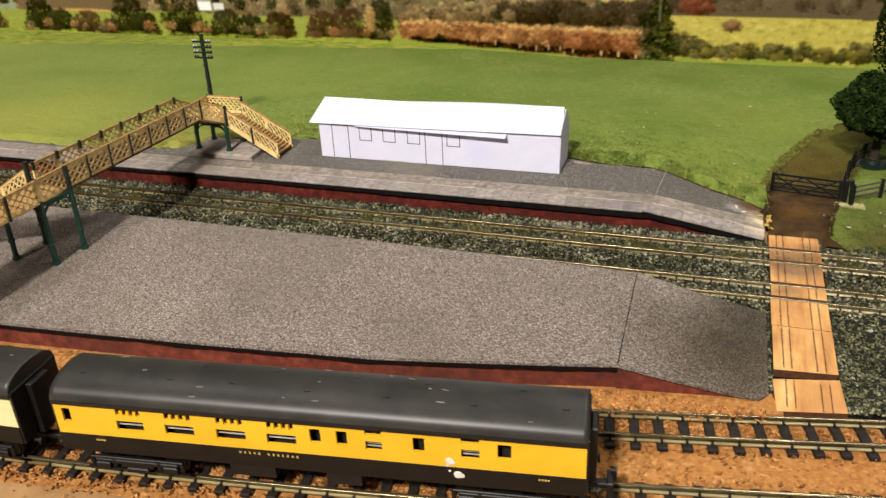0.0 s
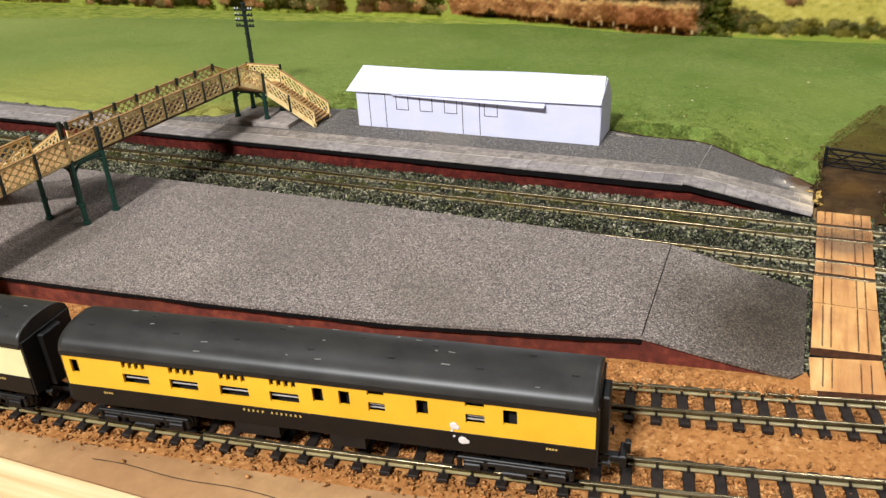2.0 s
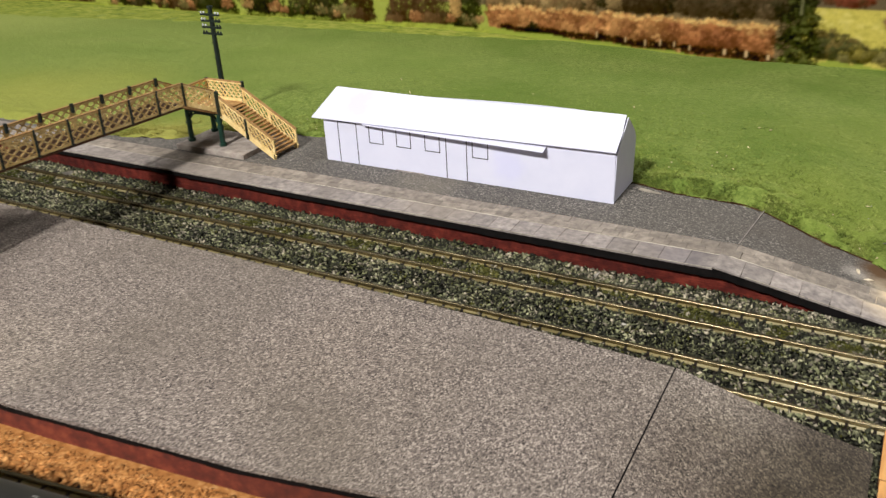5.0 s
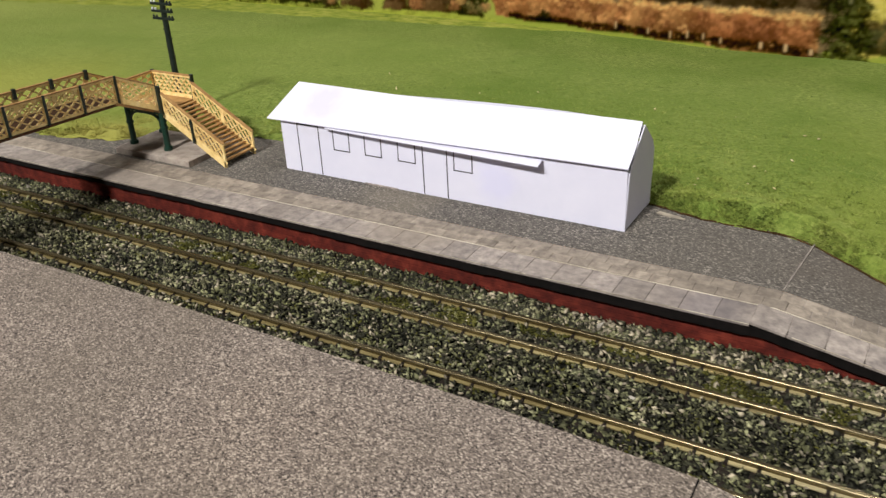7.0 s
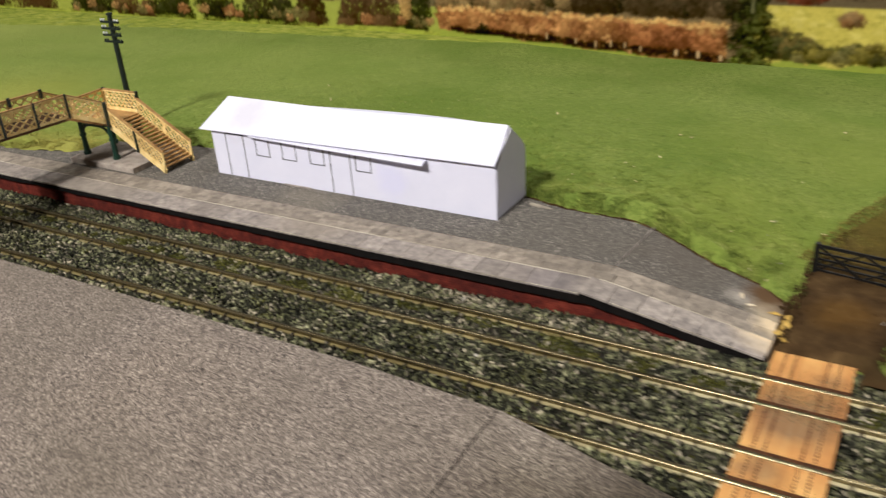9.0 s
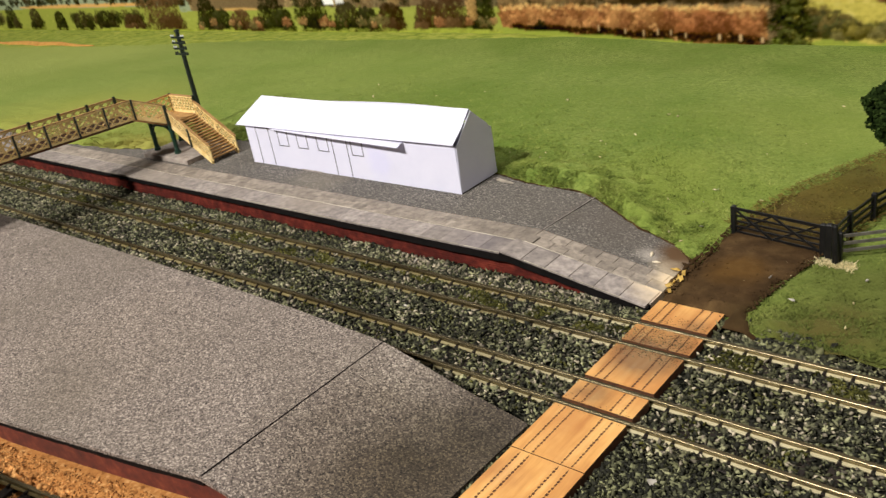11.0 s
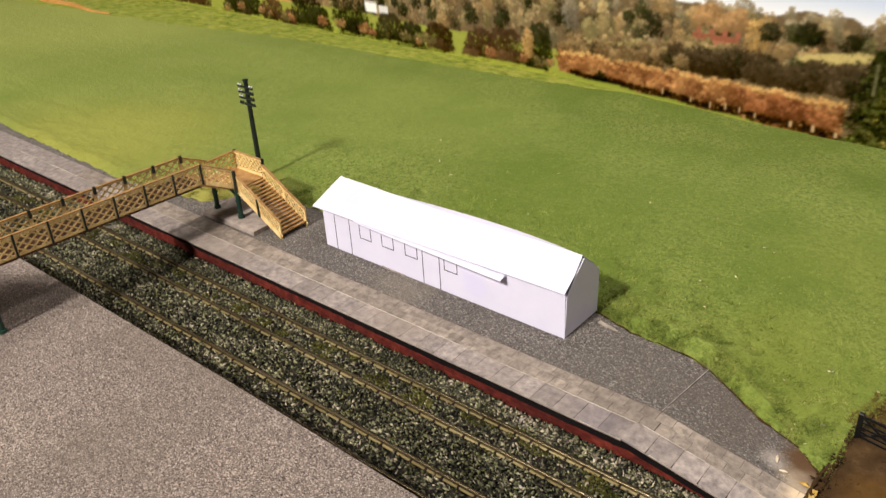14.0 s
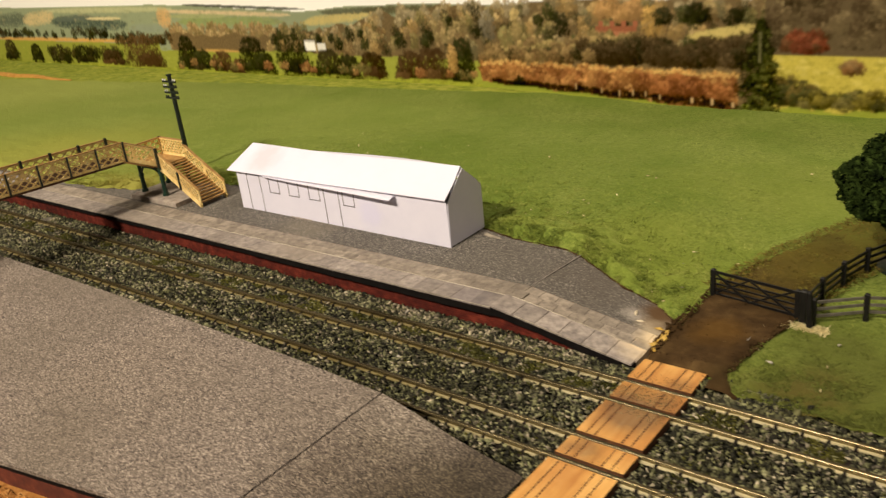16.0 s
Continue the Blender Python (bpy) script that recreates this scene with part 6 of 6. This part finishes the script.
for k in range(6):
    z = PT - 1.62 - 0.33 * k
    d = 0.17 if k % 2 else -0.17
    part("step_peg", Shape().beam((PX, PY, z), (PX + d, PY, z + 0.03), 0.05, 0.05), M["pole"], tele)

for k in range(16):
    x, y = -0.05 + 0.1 * rng.standard_normal(), 0.55 + 0.18 * k + 0.08 * rng.standard_normal()
    v, f = chips(np.array([x]), np.array([y]), np.array([land(0, y) + 0.07]), np.array([0.26 - 0.010 * k]), 0.6)
    sh = Shape()
    sh.v, sh.f, sh.smooth = [tuple(q) for q in v], [tuple(q) for q in f], False
    solid("foam_lump", sh, M["foam"] if k < 7 else M["mud"], "ochre foam lump along the earth bank" if k < 7 else "dark earth lump along the bank", "lump", "bank lumps")

for x, y, l, w, a in ((-1.25, 2.05, 0.15, 0.09, 1.9), (-0.95, 1.72, 0.12, 0.06, 0.2)):
    z = far_top(x, y)
    flake = Shape().tube([(x - l * math.cos(a), y - l * math.sin(a), z + 0.01), (x, y, z + 0.02), (x + l * math.cos(a), y + l * math.sin(a), z + 0.01)], [0.02, w * 0.6, 0.015], 7)
    solid("glue_flake", flake, M["glue"], "dried white glue flake on the ramp", "glue flake", "glue flakes")
bv, bf = [], []
for k in range(700):
    x, y = 2.5 + 1.3 * rng.uniform(), 3.66 + 0.11 * rng.standard_normal()
    z, a, h, w = land(x, y) - 0.01, rng.uniform(0, 6.28), rng.uniform(0.03, 0.09), 0.025
    c, s_, lean = math.cos(a) * w, math.sin(a) * w, rng.uniform(-0.14, 0.14, 2)
    i = len(bv)
    bv += [(x - c, y - s_, z), (x + c, y + s_, z), (x + lean[0], y + lean[1], z + h)]
    bf.append((i, i + 1, i + 2))
raw("straw_tuft", bv, bf, M["straw"], "pale straw fibres at the foot of the gate post", "grass", "stuff")
# ragged earth bank between ramp and lane
bank = Shape()
for strand in range(4):
    pts = [(-0.12 + 0.14 * strand + 0.07 * noise.noise((k * 0.5, strand, 1)) + 0.10 * max(0, 0.16 * k - 1.2) * 0.4, 0.9 + 0.16 * k, land(0, 2.0) + 0.04 - 0.03 * strand + 0.06 * noise.noise((k * 0.7, strand, 5))) for k in range(15)]
    bank.tube(pts, [0.06 + 0.05 * noise.noise((k * 0.9, strand, 3)) for k in range(15)], 7)
bank.smooth = True
solid("earth_bank", bank, M["mud"], "ragged brown earth bank beside the ramp end", "earth", kind="structure")

# ---- gate and fences ----
gate = thing("field_gate", (1.4, 4.4, 0.3), "closed black plastic gate with crossed braces across the lane", "gate")
g0, g1 = Vector((0.18, 4.42, 0.0)), Vector((2.84, 4.02, 0.0))
GZ0 = 0.38
gp = lambda u, z: g0 + (g1 - g0) * u + Vector((0, 0, z))
for u in (0.0, 1.0):
    part("stile", Shape().box(gp(u, 0).x - 0.07, gp(u, 0).x + 0.07, gp(u, 0).y - 0.07, gp(u, 0).y + 0.07, 0.22, 1.29, bevel=0.02), M["black"], gate)
for z, tall in ((GZ0 + 0.08, 0.075), (GZ0 + 0.26, 0.045), (GZ0 + 0.43, 0.045), (GZ0 + 0.61, 0.05), (GZ0 + 0.82, 0.085)):
    part("bar", Shape().beam(gp(0, z), gp(1, z), 0.05, tall), M["black"], gate)
for a, b in ((0.02, 0.46), (0.46, 0.97)):
    part("brace", Shape().beam(gp(a, GZ0 + 0.08) + Vector((0, 0.04, 0)), gp(b, GZ0 + 0.82) + Vector((0, 0.04, 0)), 0.04, 0.055), M["black"], gate)
    part("brace", Shape().beam(gp(a, GZ0 + 0.82) + Vector((0, -0.04, 0)), gp(b, GZ0 + 0.08) + Vector((0, -0.04, 0)), 0.04, 0.055), M["black"], gate)


def fence(points, label, paint="black", rails=(0.30, 0.52, 0.74)):
    x, y = points[0]
    t = thing("rail_fence", (x, y, land(x, y)), label, "fence", "black plastic fences")
    for k, (x, y) in enumerate(points):
        z = land(x, y)
        part("post", Shape().box(x - 0.07, x + 0.07, y - 0.07, y + 0.07, z - 0.05, z + 0.86, bevel=0.015), M["black"], t)
    for (xa, ya), (xb, yb) in zip(points, points[1:]):
        for r in rails:
            part("rail", Shape().beam((xa, ya, land(xa, ya) + r), (xb, yb, land(xb, yb) + r), 0.05, 0.08), M[paint], t)


fence([(3.32, 3.86), (4.5, 4.75), (6.0, 5.3), (7.6, 5.7), (9.4, 6.0)], "grey-black plastic post and rail fence beside the gate", "dark_grey")
fence([(3.05, 4.25), (3.15, 5.3), (3.4, 6.6), (3.75, 7.9), (4.3, 9.2), (5.0, 10.6), (5.9, 12.0)], "black plastic post and rail fence along the lane")
solid("gate_post", Shape().box(2.95, 3.12, 3.84, 4.02, 0.2, 1.36, bevel=0.03), M["black"], "thick black plastic gate post", "gate post", "gate posts")
solid("gate_post", Shape().tube([(3.28, 3.72, 0.2), (3.25, 3.75, 0.9), (3.20, 3.80, 1.36), (3.20, 3.80, 1.42)], [0.10, 0.095, 0.085, 0.05], 8), M["black"], "rough leaning black gate post at the fence end", "gate post", "gate posts")


# ---- trees ----
def tree(x, y, height, radius, label, seed, clumps=2600, squash=1.0, foot=0.0):
    r = np.random.default_rng(seed)
    z0 = land(x, y)
    t = thing("tree", (x, y, z0), label, "tree", "trees by the lane")
    cz = z0 + height - radius * squash
    trunk = Shape().tube([(x, y, z0 - 0.05), (x + 0.03, y, z0 + 0.25), (x + 0.06, y + 0.03, cz - radius * 0.4), (x, y, cz + radius * 0.3)], [0.30, 0.2, 0.15, 0.06], 10)
    for k in range(9):
        a = k * 0.7 + r.uniform(0, 0.5)
        trunk.tube([(x + 0.04, y, cz - radius * 0.55 + 0.1 * k), (x + math.cos(a) * radius * 0.4, y + math.sin(a) * radius * 0.4, cz - radius * 0.2 + 0.12 * k), (x + math.cos(a) * radius * 0.8, y + math.sin(a) * radius * 0.8, cz + 0.1 * k)], [0.09, 0.06, 0.02], 6)
    part("trunk", trunk, M["bark"], t)
    if foot:
        part("foot", Shape().tube([(x, y, z0 - 0.02), (x, y, z0 + 0.09), (x, y, z0 + 0.11), (x, y, z0 + 0.13), (x, y, z0 + 0.30), (x, y, z0 + 0.32)], [foot, foot, foot * 0.92, 0.34, 0.30, 0.2], 28), M["pole"], t, "round dark plastic foot")
    d = r.standard_normal((clumps, 3))
    d /= np.linalg.norm(d, axis=1)[:, None]
    rad = radius * (1 - 0.35 * r.uniform(0, 1, clumps) ** 2)
    bump = np.array([1 + 0.28 * noise.noise(tuple(q * 1.6 + seed)) + 0.14 * noise.noise(tuple(q * 4.5 + seed)) for q in d])
    p = d * (rad * bump)[:, None] * np.array([1, 1, squash]) + np.array([x, y, cz])
    crown = Shape()
    for q in p:
        s = r.uniform(0.045, 0.11)
        o = r.standard_normal((5, 3))
        o = o / np.linalg.norm(o, axis=1)[:, None] * s
        crown.add([tuple(q + k) for k in o], [(0, 1, 2), (2, 3, 4), (0, 2, 3), (1, 4, 2)])
    part("crown", crown, M["leaf"], t, "dark green clumped foliage")


tree(4.62, 8.62, 4.3, 1.80, "rounded dark green model tree on a plastic foot", 3, 20000, 0.80, foot=0.74)
tree(6.7, 13.5, 9.4, 2.15, "taller dark green model tree behind the fence", 5, 12000, 1.65)


# ---- coaches ----
def coach(at, angle, paint, label, seed):
    """A corridor coach; local x along it, its face at negative y, z from the rail top."""
    t = thing("railway_coach", (0, 0, 0), label, "railway coach", "parked coaches")
    L0, L1, W = -0.28, 13.24, 0.93
    bogies = ((0.35, 2.95), (10.05, 12.75))
    smalls = [(-0.07, 0.16), (6.58, 6.85), (7.25, 7.52), (9.15, 9.43), (11.18, 11.50)]
    bigs = [(1.41, 2.15), (2.74, 3.52), (4.12, 4.89), (5.45, 6.21)]
    doubles = [(7.97, 8.38), (10.31, 10.75)]
    zb, zt = 1.36, 2.30
    for sgn in (-1, 1):
        y0, y1 = sorted((sgn * W, sgn * (W - 0.07)))
        s, cut = Shape(), sorted([(a, b, "s") for a, b in smalls] + [(a, b, "b") for a, b in bigs] + [(a, b, "d") for a, b in doubles])
        x = L0
        for a, b, k in cut:
            s.box(x, a, y0, y1, zb, zt)
            if k == "s":
                s.box(a, b, y0, y1, zb, 1.74).box(a, b, y0, y1, 2.15, zt)
            elif k == "b":
                s.box(a, b, y0, y1, zb, 1.59).box(a, b, y0, y1, 1.89, 2.06)
                for i in range(5):
                    u = a + (b - a) * i / 4
                    s.box(max(a, u - 0.04), min(b, u + 0.04), y0, y1, 2.06, 2.20 if 0 < i < 4 else zt)
            else:
                s.box(a, b, y0, y1, zb, 1.66).box(a, b, y0, y1, 1.92, 2.12)
            x = b
        s.box(x, L1, y0, y1, zb, zt)
        side = part("side_panel", s, M[paint], t, ("bright yellow" if paint == "yellow" else "pale cream") + " upper side with open windows")
        for a, b, k in cut:
            if k == "b" or k == "d":
                for z0, z1 in ((1.70, 1.722), (1.79, 1.805)):
                    part("window_rail", Shape().box(a, b, *sorted((sgn * (W - 0.13), sgn * (W - 0.10))), z0, z1), M["pale_bar"], side, "pale grey window rail")
        part("lower_panel", Shape().box(L0, L1, *sorted((sgn * (W + 0.005), sgn * (W - 0.07))), 0.80, zb, bevel=0.01), M["brown"], t, "dark brown lower side")
        letters = Shape()
        for k in range(13):
            if k != 5:
                letters.box(4.66 + 0.125 * k, 4.66 + 0.125 * k + 0.045, *sorted((sgn * (W + 0.003), sgn * (W + 0.012))), 1.20, 1.265)
        part("lettering", letters, M["gold"], t, "small gold lettering on the brown side")
        for u in (0.72, 12.15):
            nums = Shape()
            for k in range(4):
                nums.box(u + 0.07 * k, u + 0.07 * k + 0.045, *sorted((sgn * (W + 0.003), sgn * (W + 0.012))), 1.18, 1.235)
            part("number_bars", nums, M["gold"], t, "tiny gold number")
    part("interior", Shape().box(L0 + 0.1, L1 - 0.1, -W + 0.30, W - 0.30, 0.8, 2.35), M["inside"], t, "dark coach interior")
    # roof: flat cant rail, then an even curve
    prof = [(-W - 0.03, 2.29), (-W - 0.03, 2.38), (-W - 0.0, 2.47)]
    prof += [(-W * math.cos(math.radians(a)), 2.44 + 0.42 * math.sin(math.radians(a)) ** 0.9) for a in range(12, 169, 12)]
    prof += [(W, 2.47), (W + 0.03, 2.36), (W + 0.03, 2.29)]
    s, n = Shape(), len(prof)
    for x in (L0 - 0.02, L0 + 0.10, L1 - 0.10, L1 + 0.02):
        s.v += [(x, y, z) for y, z in prof]
    for k in range(3):
        for i in range(n):
            j = (i + 1) % n
            s.f.append((k * n + i, k * n + j, k * n + n + j, k * n + n + i))
    s.f += [tuple(reversed(range(n))), tuple(3 * n + i for i in range(n))]
    roof = part("roof", s, M["roof"], t, "worn dark grey curved roof")
    for p in roof.data.polygons:
        p.use_smooth = len(p.vertices) == 4
    for sgn in (-1, 1):
        part("gutter", Shape().box(L0, L1, *sorted((sgn * (W + 0.028), sgn * (W + 0.045))), 2.285, 2.40), M["black"], roof, "black gutter line")
    r = np.random.default_rng(seed)
    scuffs = Shape()
    for k in range(15):
        x, a = r.uniform(0, 13), math.radians(r.uniform(35, 145))
        d, l = r.uniform(-1, 1), r.uniform(0.02, 0.10)
        q = [(x + u * l, -W * math.cos(a + u * d * l * 0.5), 2.446 + 0.42 * math.sin(a + u * d * l * 0.5) ** 0.9) for u in (-1, 1)]
        scuffs.beam(q[0], q[1], r.uniform(0.012, 0.035), 0.012)
    part("scuff", scuffs, M["scuff"], roof, "pale scratches on the roof", kind="stuff")
    for k in range(13):
        x, y = 0.6 + 1.0 * k + r.uniform(-0.25, 0.25), (-0.34, 0.30)[k % 2] + r.uniform(-0.08, 0.08)
        z = 2.44 + 0.42 * math.sqrt(max(0, 1 - (y / W) ** 2)) - 0.01
        vent = Shape().tube([(x - 0.09, y, z + 0.01), (x - 0.05, y, z + 0.03), (x + 0.05, y, z + 0.03), (x + 0.09, y, z + 0.01)], [0.01, 0.024, 0.024, 0.01], 8)
        part("roof_vent", vent, M["roof"], roof)
    for sx, x in ((-1, L0), (1, L1)):
        a, b = sorted((x, x + sx * 0.06))
        part("end_wall", Shape().box(a, b, -W + 0.02, W - 0.02, 0.8, 2.45, bevel=0.02), M["black"], t, "black coach end")
        a, b = sorted((x + sx * 0.06, x + sx * 0.24))
        part("gangway", Shape().box(a, b, -0.36, 0.36, 0.75, 2.38, bevel=0.04), M["black"], t, "black corridor connection")
        for yy in (-0.6, 0.6):
            part("buffer", Shape().tube([(x + sx * 0.06, yy, 0.72), (x + sx * 0.26, yy, 0.72), (x + sx * 0.27, yy, 0.72), (x + sx * 0.32, yy, 0.72)], [0.05, 0.05, 0.12, 0.12], 10), M["black"], t)
        c = Shape()
        a, b = sorted((x - sx * 0.4, x + sx * 0.62))
        c.box(a, b, -0.11, 0.11, 0.36, 0.52, bevel=0.02)
        a, b = sorted((x + sx * 0.50, x + sx * 0.66))
        c.box(a, b, -0.28, 0.28, 0.30, 0.68, bevel=0.03)
        a, b = sorted((x + sx * 0.60, x + sx * 0.74))
        c.box(a, b, 0.10, 0.26, 0.45, 0.80, bevel=0.02)
        part("coupling", c, M["black"], t, "chunky black hook coupling")
    part("underframe", Shape().box(L0 + 0.2, L1 - 0.2, -0.55, 0.55, 0.62, 0.82), M["black"], t)
    for a, b in ((4.3, 5.5), (6.85, 7.75)):
        for sgn in (-1, 1):
            part("battery_box", Shape().box(a, b, *sorted((sgn * 0.86, sgn * 0.5)), 0.38, 0.80, bevel=0.03), M["black"], t)
    for a, b in bogies:
        bg = Shape()
        for sgn in (-1, 1):
            y = sgn * 0.83
            bg.box(a + 0.15, b - 0.15, y - 0.06, y + 0.06, 0.40, 0.52, bevel=0.02)
            bg.box(a, b, y - 0.05, y + 0.05, 0.52, 0.60, bevel=0.02)
            for u in (a + 0.35, b - 0.35):
                bg.box(u - 0.2, u + 0.2, y - 0.10, y + 0.10, 0.22, 0.44, bevel=0.03)
                for d in (-0.32, 0.32):
                    bg.tube([(u + d, y, 0.30), (u + d, y, 0.54)], 0.07, 8)
                bg.beam((u - 0.5, y, 0.20), (u + 0.5, y, 0.20), 0.06, 0.05)
            m = (a + b) / 2
            bg.box(m - 0.3, m + 0.3, y - 0.08, y + 0.08, 0.16, 0.30, bevel=0.03)
            bg.box(m - 0.45, m + 0.45, y - 0.04, y + 0.04, 0.30, 0.42)
        bg.box((a + b) / 2 - 0.35, (a + b) / 2 + 0.35, -0.7, 0.7, 0.35, 0.64)
        bogie = part("bogie", bg, M["black"], t, "black plastic bogie with moulded springs")
        for u in (a + 0.35, b - 0.35):
            for sgn in (-1, 1):
                part("wheel", Shape().tube([(u, sgn * 0.40, 0.28), (u, sgn * 0.50, 0.28), (u, sgn * 0.505, 0.28), (u, sgn * 0.56, 0.28)], [0.34, 0.34, 0.29, 0.28], 20), M["black"], bogie)
            part("axle", Shape().tube([(u, -0.42, 0.28), (u, 0.42, 0.28)], 0.06, 8), M["black"], bogie)
    t.matrix_world = pose(at[0] * CM, at[1] * CM, RAIL * CM, 0, 0, angle)
    return t


ANG = math.degrees(math.atan2(0.126, 0.992))
nx_, ny_ = -math.sin(math.radians(ANG)), math.cos(math.radians(ANG))
c1 = coach((-17.6 + 0.93 * nx_, -18.6 + 0.93 * ny_), ANG, "yellow", "yellow and dark brown model coach with worn grey roof", 1)
splash = Shape()
for x, z, w, h in ((10.02, 1.54, 0.13, 0.08), (10.10, 1.50, 0.08, 0.05), (9.98, 1.40, 0.05, 0.03), (10.22, 1.14, 0.14, 0.06), (10.32, 1.12, 0.08, 0.05), (10.02, 1.24, 0.04, 0.05)):
    splash.tube([(x, -0.936, z), (x, -0.955, z), (x, -0.962, z)], [w * 0.8, w * 0.7, w * 0.4], 9)
part("paint_splash", splash, M["white"], c1, "splashes of white paint on the coach side")
A2 = ANG - 3.0
ex, ey = -17.6 + 0.93 * nx_ - 1.45 * 0.992, -18.6 + 0.93 * ny_ - 1.45 * 0.126
coach((ex - 13.24 * math.cos(math.radians(A2)), ey - 13.24 * math.sin(math.radians(A2))), A2, "cream", "cream and dark brown model coach with worn grey roof", 2)

# ---- pale flecks on the grass and lane ----
n = 70
x = rng.uniform(-24, 7, n)
y = np.array([back_edge(float(q)) for q in x]) + rng.exponential(4.0, n) + 0.2
keep = y < 24
x, y = x[keep], y[keep]
z = np.array([land(float(a), float(b)) for a, b in zip(x, y)]) + 0.06
v, f = chips(x, y, z, rng.uniform(0.03, 0.10, len(x)))
raw("grass_flecks", v, f, M["straw"], "tiny pale flecks scattered on the grass", "flecks", "stuff")

for x, y, d in ((2.1, 2.1, 0.11), (3.0, 1.3, 0.12), (-0.7, 4.1, 0.09), (-1.3, 6.7, 0.05), (4.3, 2.9, 0.09), (-1.3, 5.6, 0.05)):
    v, f = chips(np.array([x]), np.array([y]), np.array([land(x, y) + 0.09]), np.array([d]), 0.8)
    pebble = Shape()
    pebble.v, pebble.f = [tuple(q) for q in v], [tuple(q) for q in f]
    solid("pebble", pebble, M["pale_stone"], "small pale pebble lying on the ground", "pebble", "pale pebbles")
scrap = Shape().prism([(-8.4, 4.26), (-8.1, 4.17), (-7.75, 4.14), (-7.58, 4.18), (-7.75, 4.26), (-8.1, 4.32), (-8.35, 4.38)], PLAT_FAR + 0.006, lambda x, y: PLAT_FAR + 0.03 + 0.05 * max(0.0, y - 4.1))
solid("card_scrap", scrap, M["paper_edge"], "torn pale scrap of card at the turf edge", "card scrap")

# ---- thin wire on the board ----
wire = Shape().tube([(-17.0 + 0.5 * k, -19.35 + 0.05 * math.sin(k * 0.9) + 0.028 * k, 0.012) for k in range(17)], 0.011, 6)
solid("wire", wire, M["bark"], "thin brown wire lying on the brown board", "wire")

# ---- paving of the far platform ----
slab_w, slab_d = 0.78, 0.86
row1 = Shape().box(-slab_w / 2 + 0.005, slab_w / 2 - 0.005, -0.44, 0.44, -0.07, 0.0, bevel=0.008).mesh("paving_slab", M["slab"])
row2 = Shape().box(-0.26 + 0.004, 0.26 - 0.004, -0.21, 0.21, -0.07, 0.0, bevel=0.006).mesh("paving_slab", M["slab_tan"])
o = ORIGIN[far.name]


def lay(me, x, y, lift):
    tilt = 0.0 if x <= JOIN else math.degrees(math.atan2(PLAT_FAR - 0.36, END - JOIN))
    piece("paving_slab", me, far, pose((x - o.x) * CM, (y - o.y) * CM, (far_top(x, y) + lift - o.z) * CM, rng.uniform(-0.5, 0.5), tilt, 0))


x = END - 0.42
while x > -42:
    lay(row1, x, FRONT + 0.45, 0.012)
    x -= slab_w
for j in range(2):
    x = END - 0.24 - 0.2 * j
    while x > -36:
        lay(row2, x, 0.71 + 0.43 * j, 0.006)
        x -= 0.52
solid("paving_strip", Shape().box(-115, -36.2, FRONT + 0.01, 1.36, PLAT_FAR - 0.06, PLAT_FAR + 0.008), M["slab"], "grey paved platform edge running on out of sight", "paving", kind="structure")
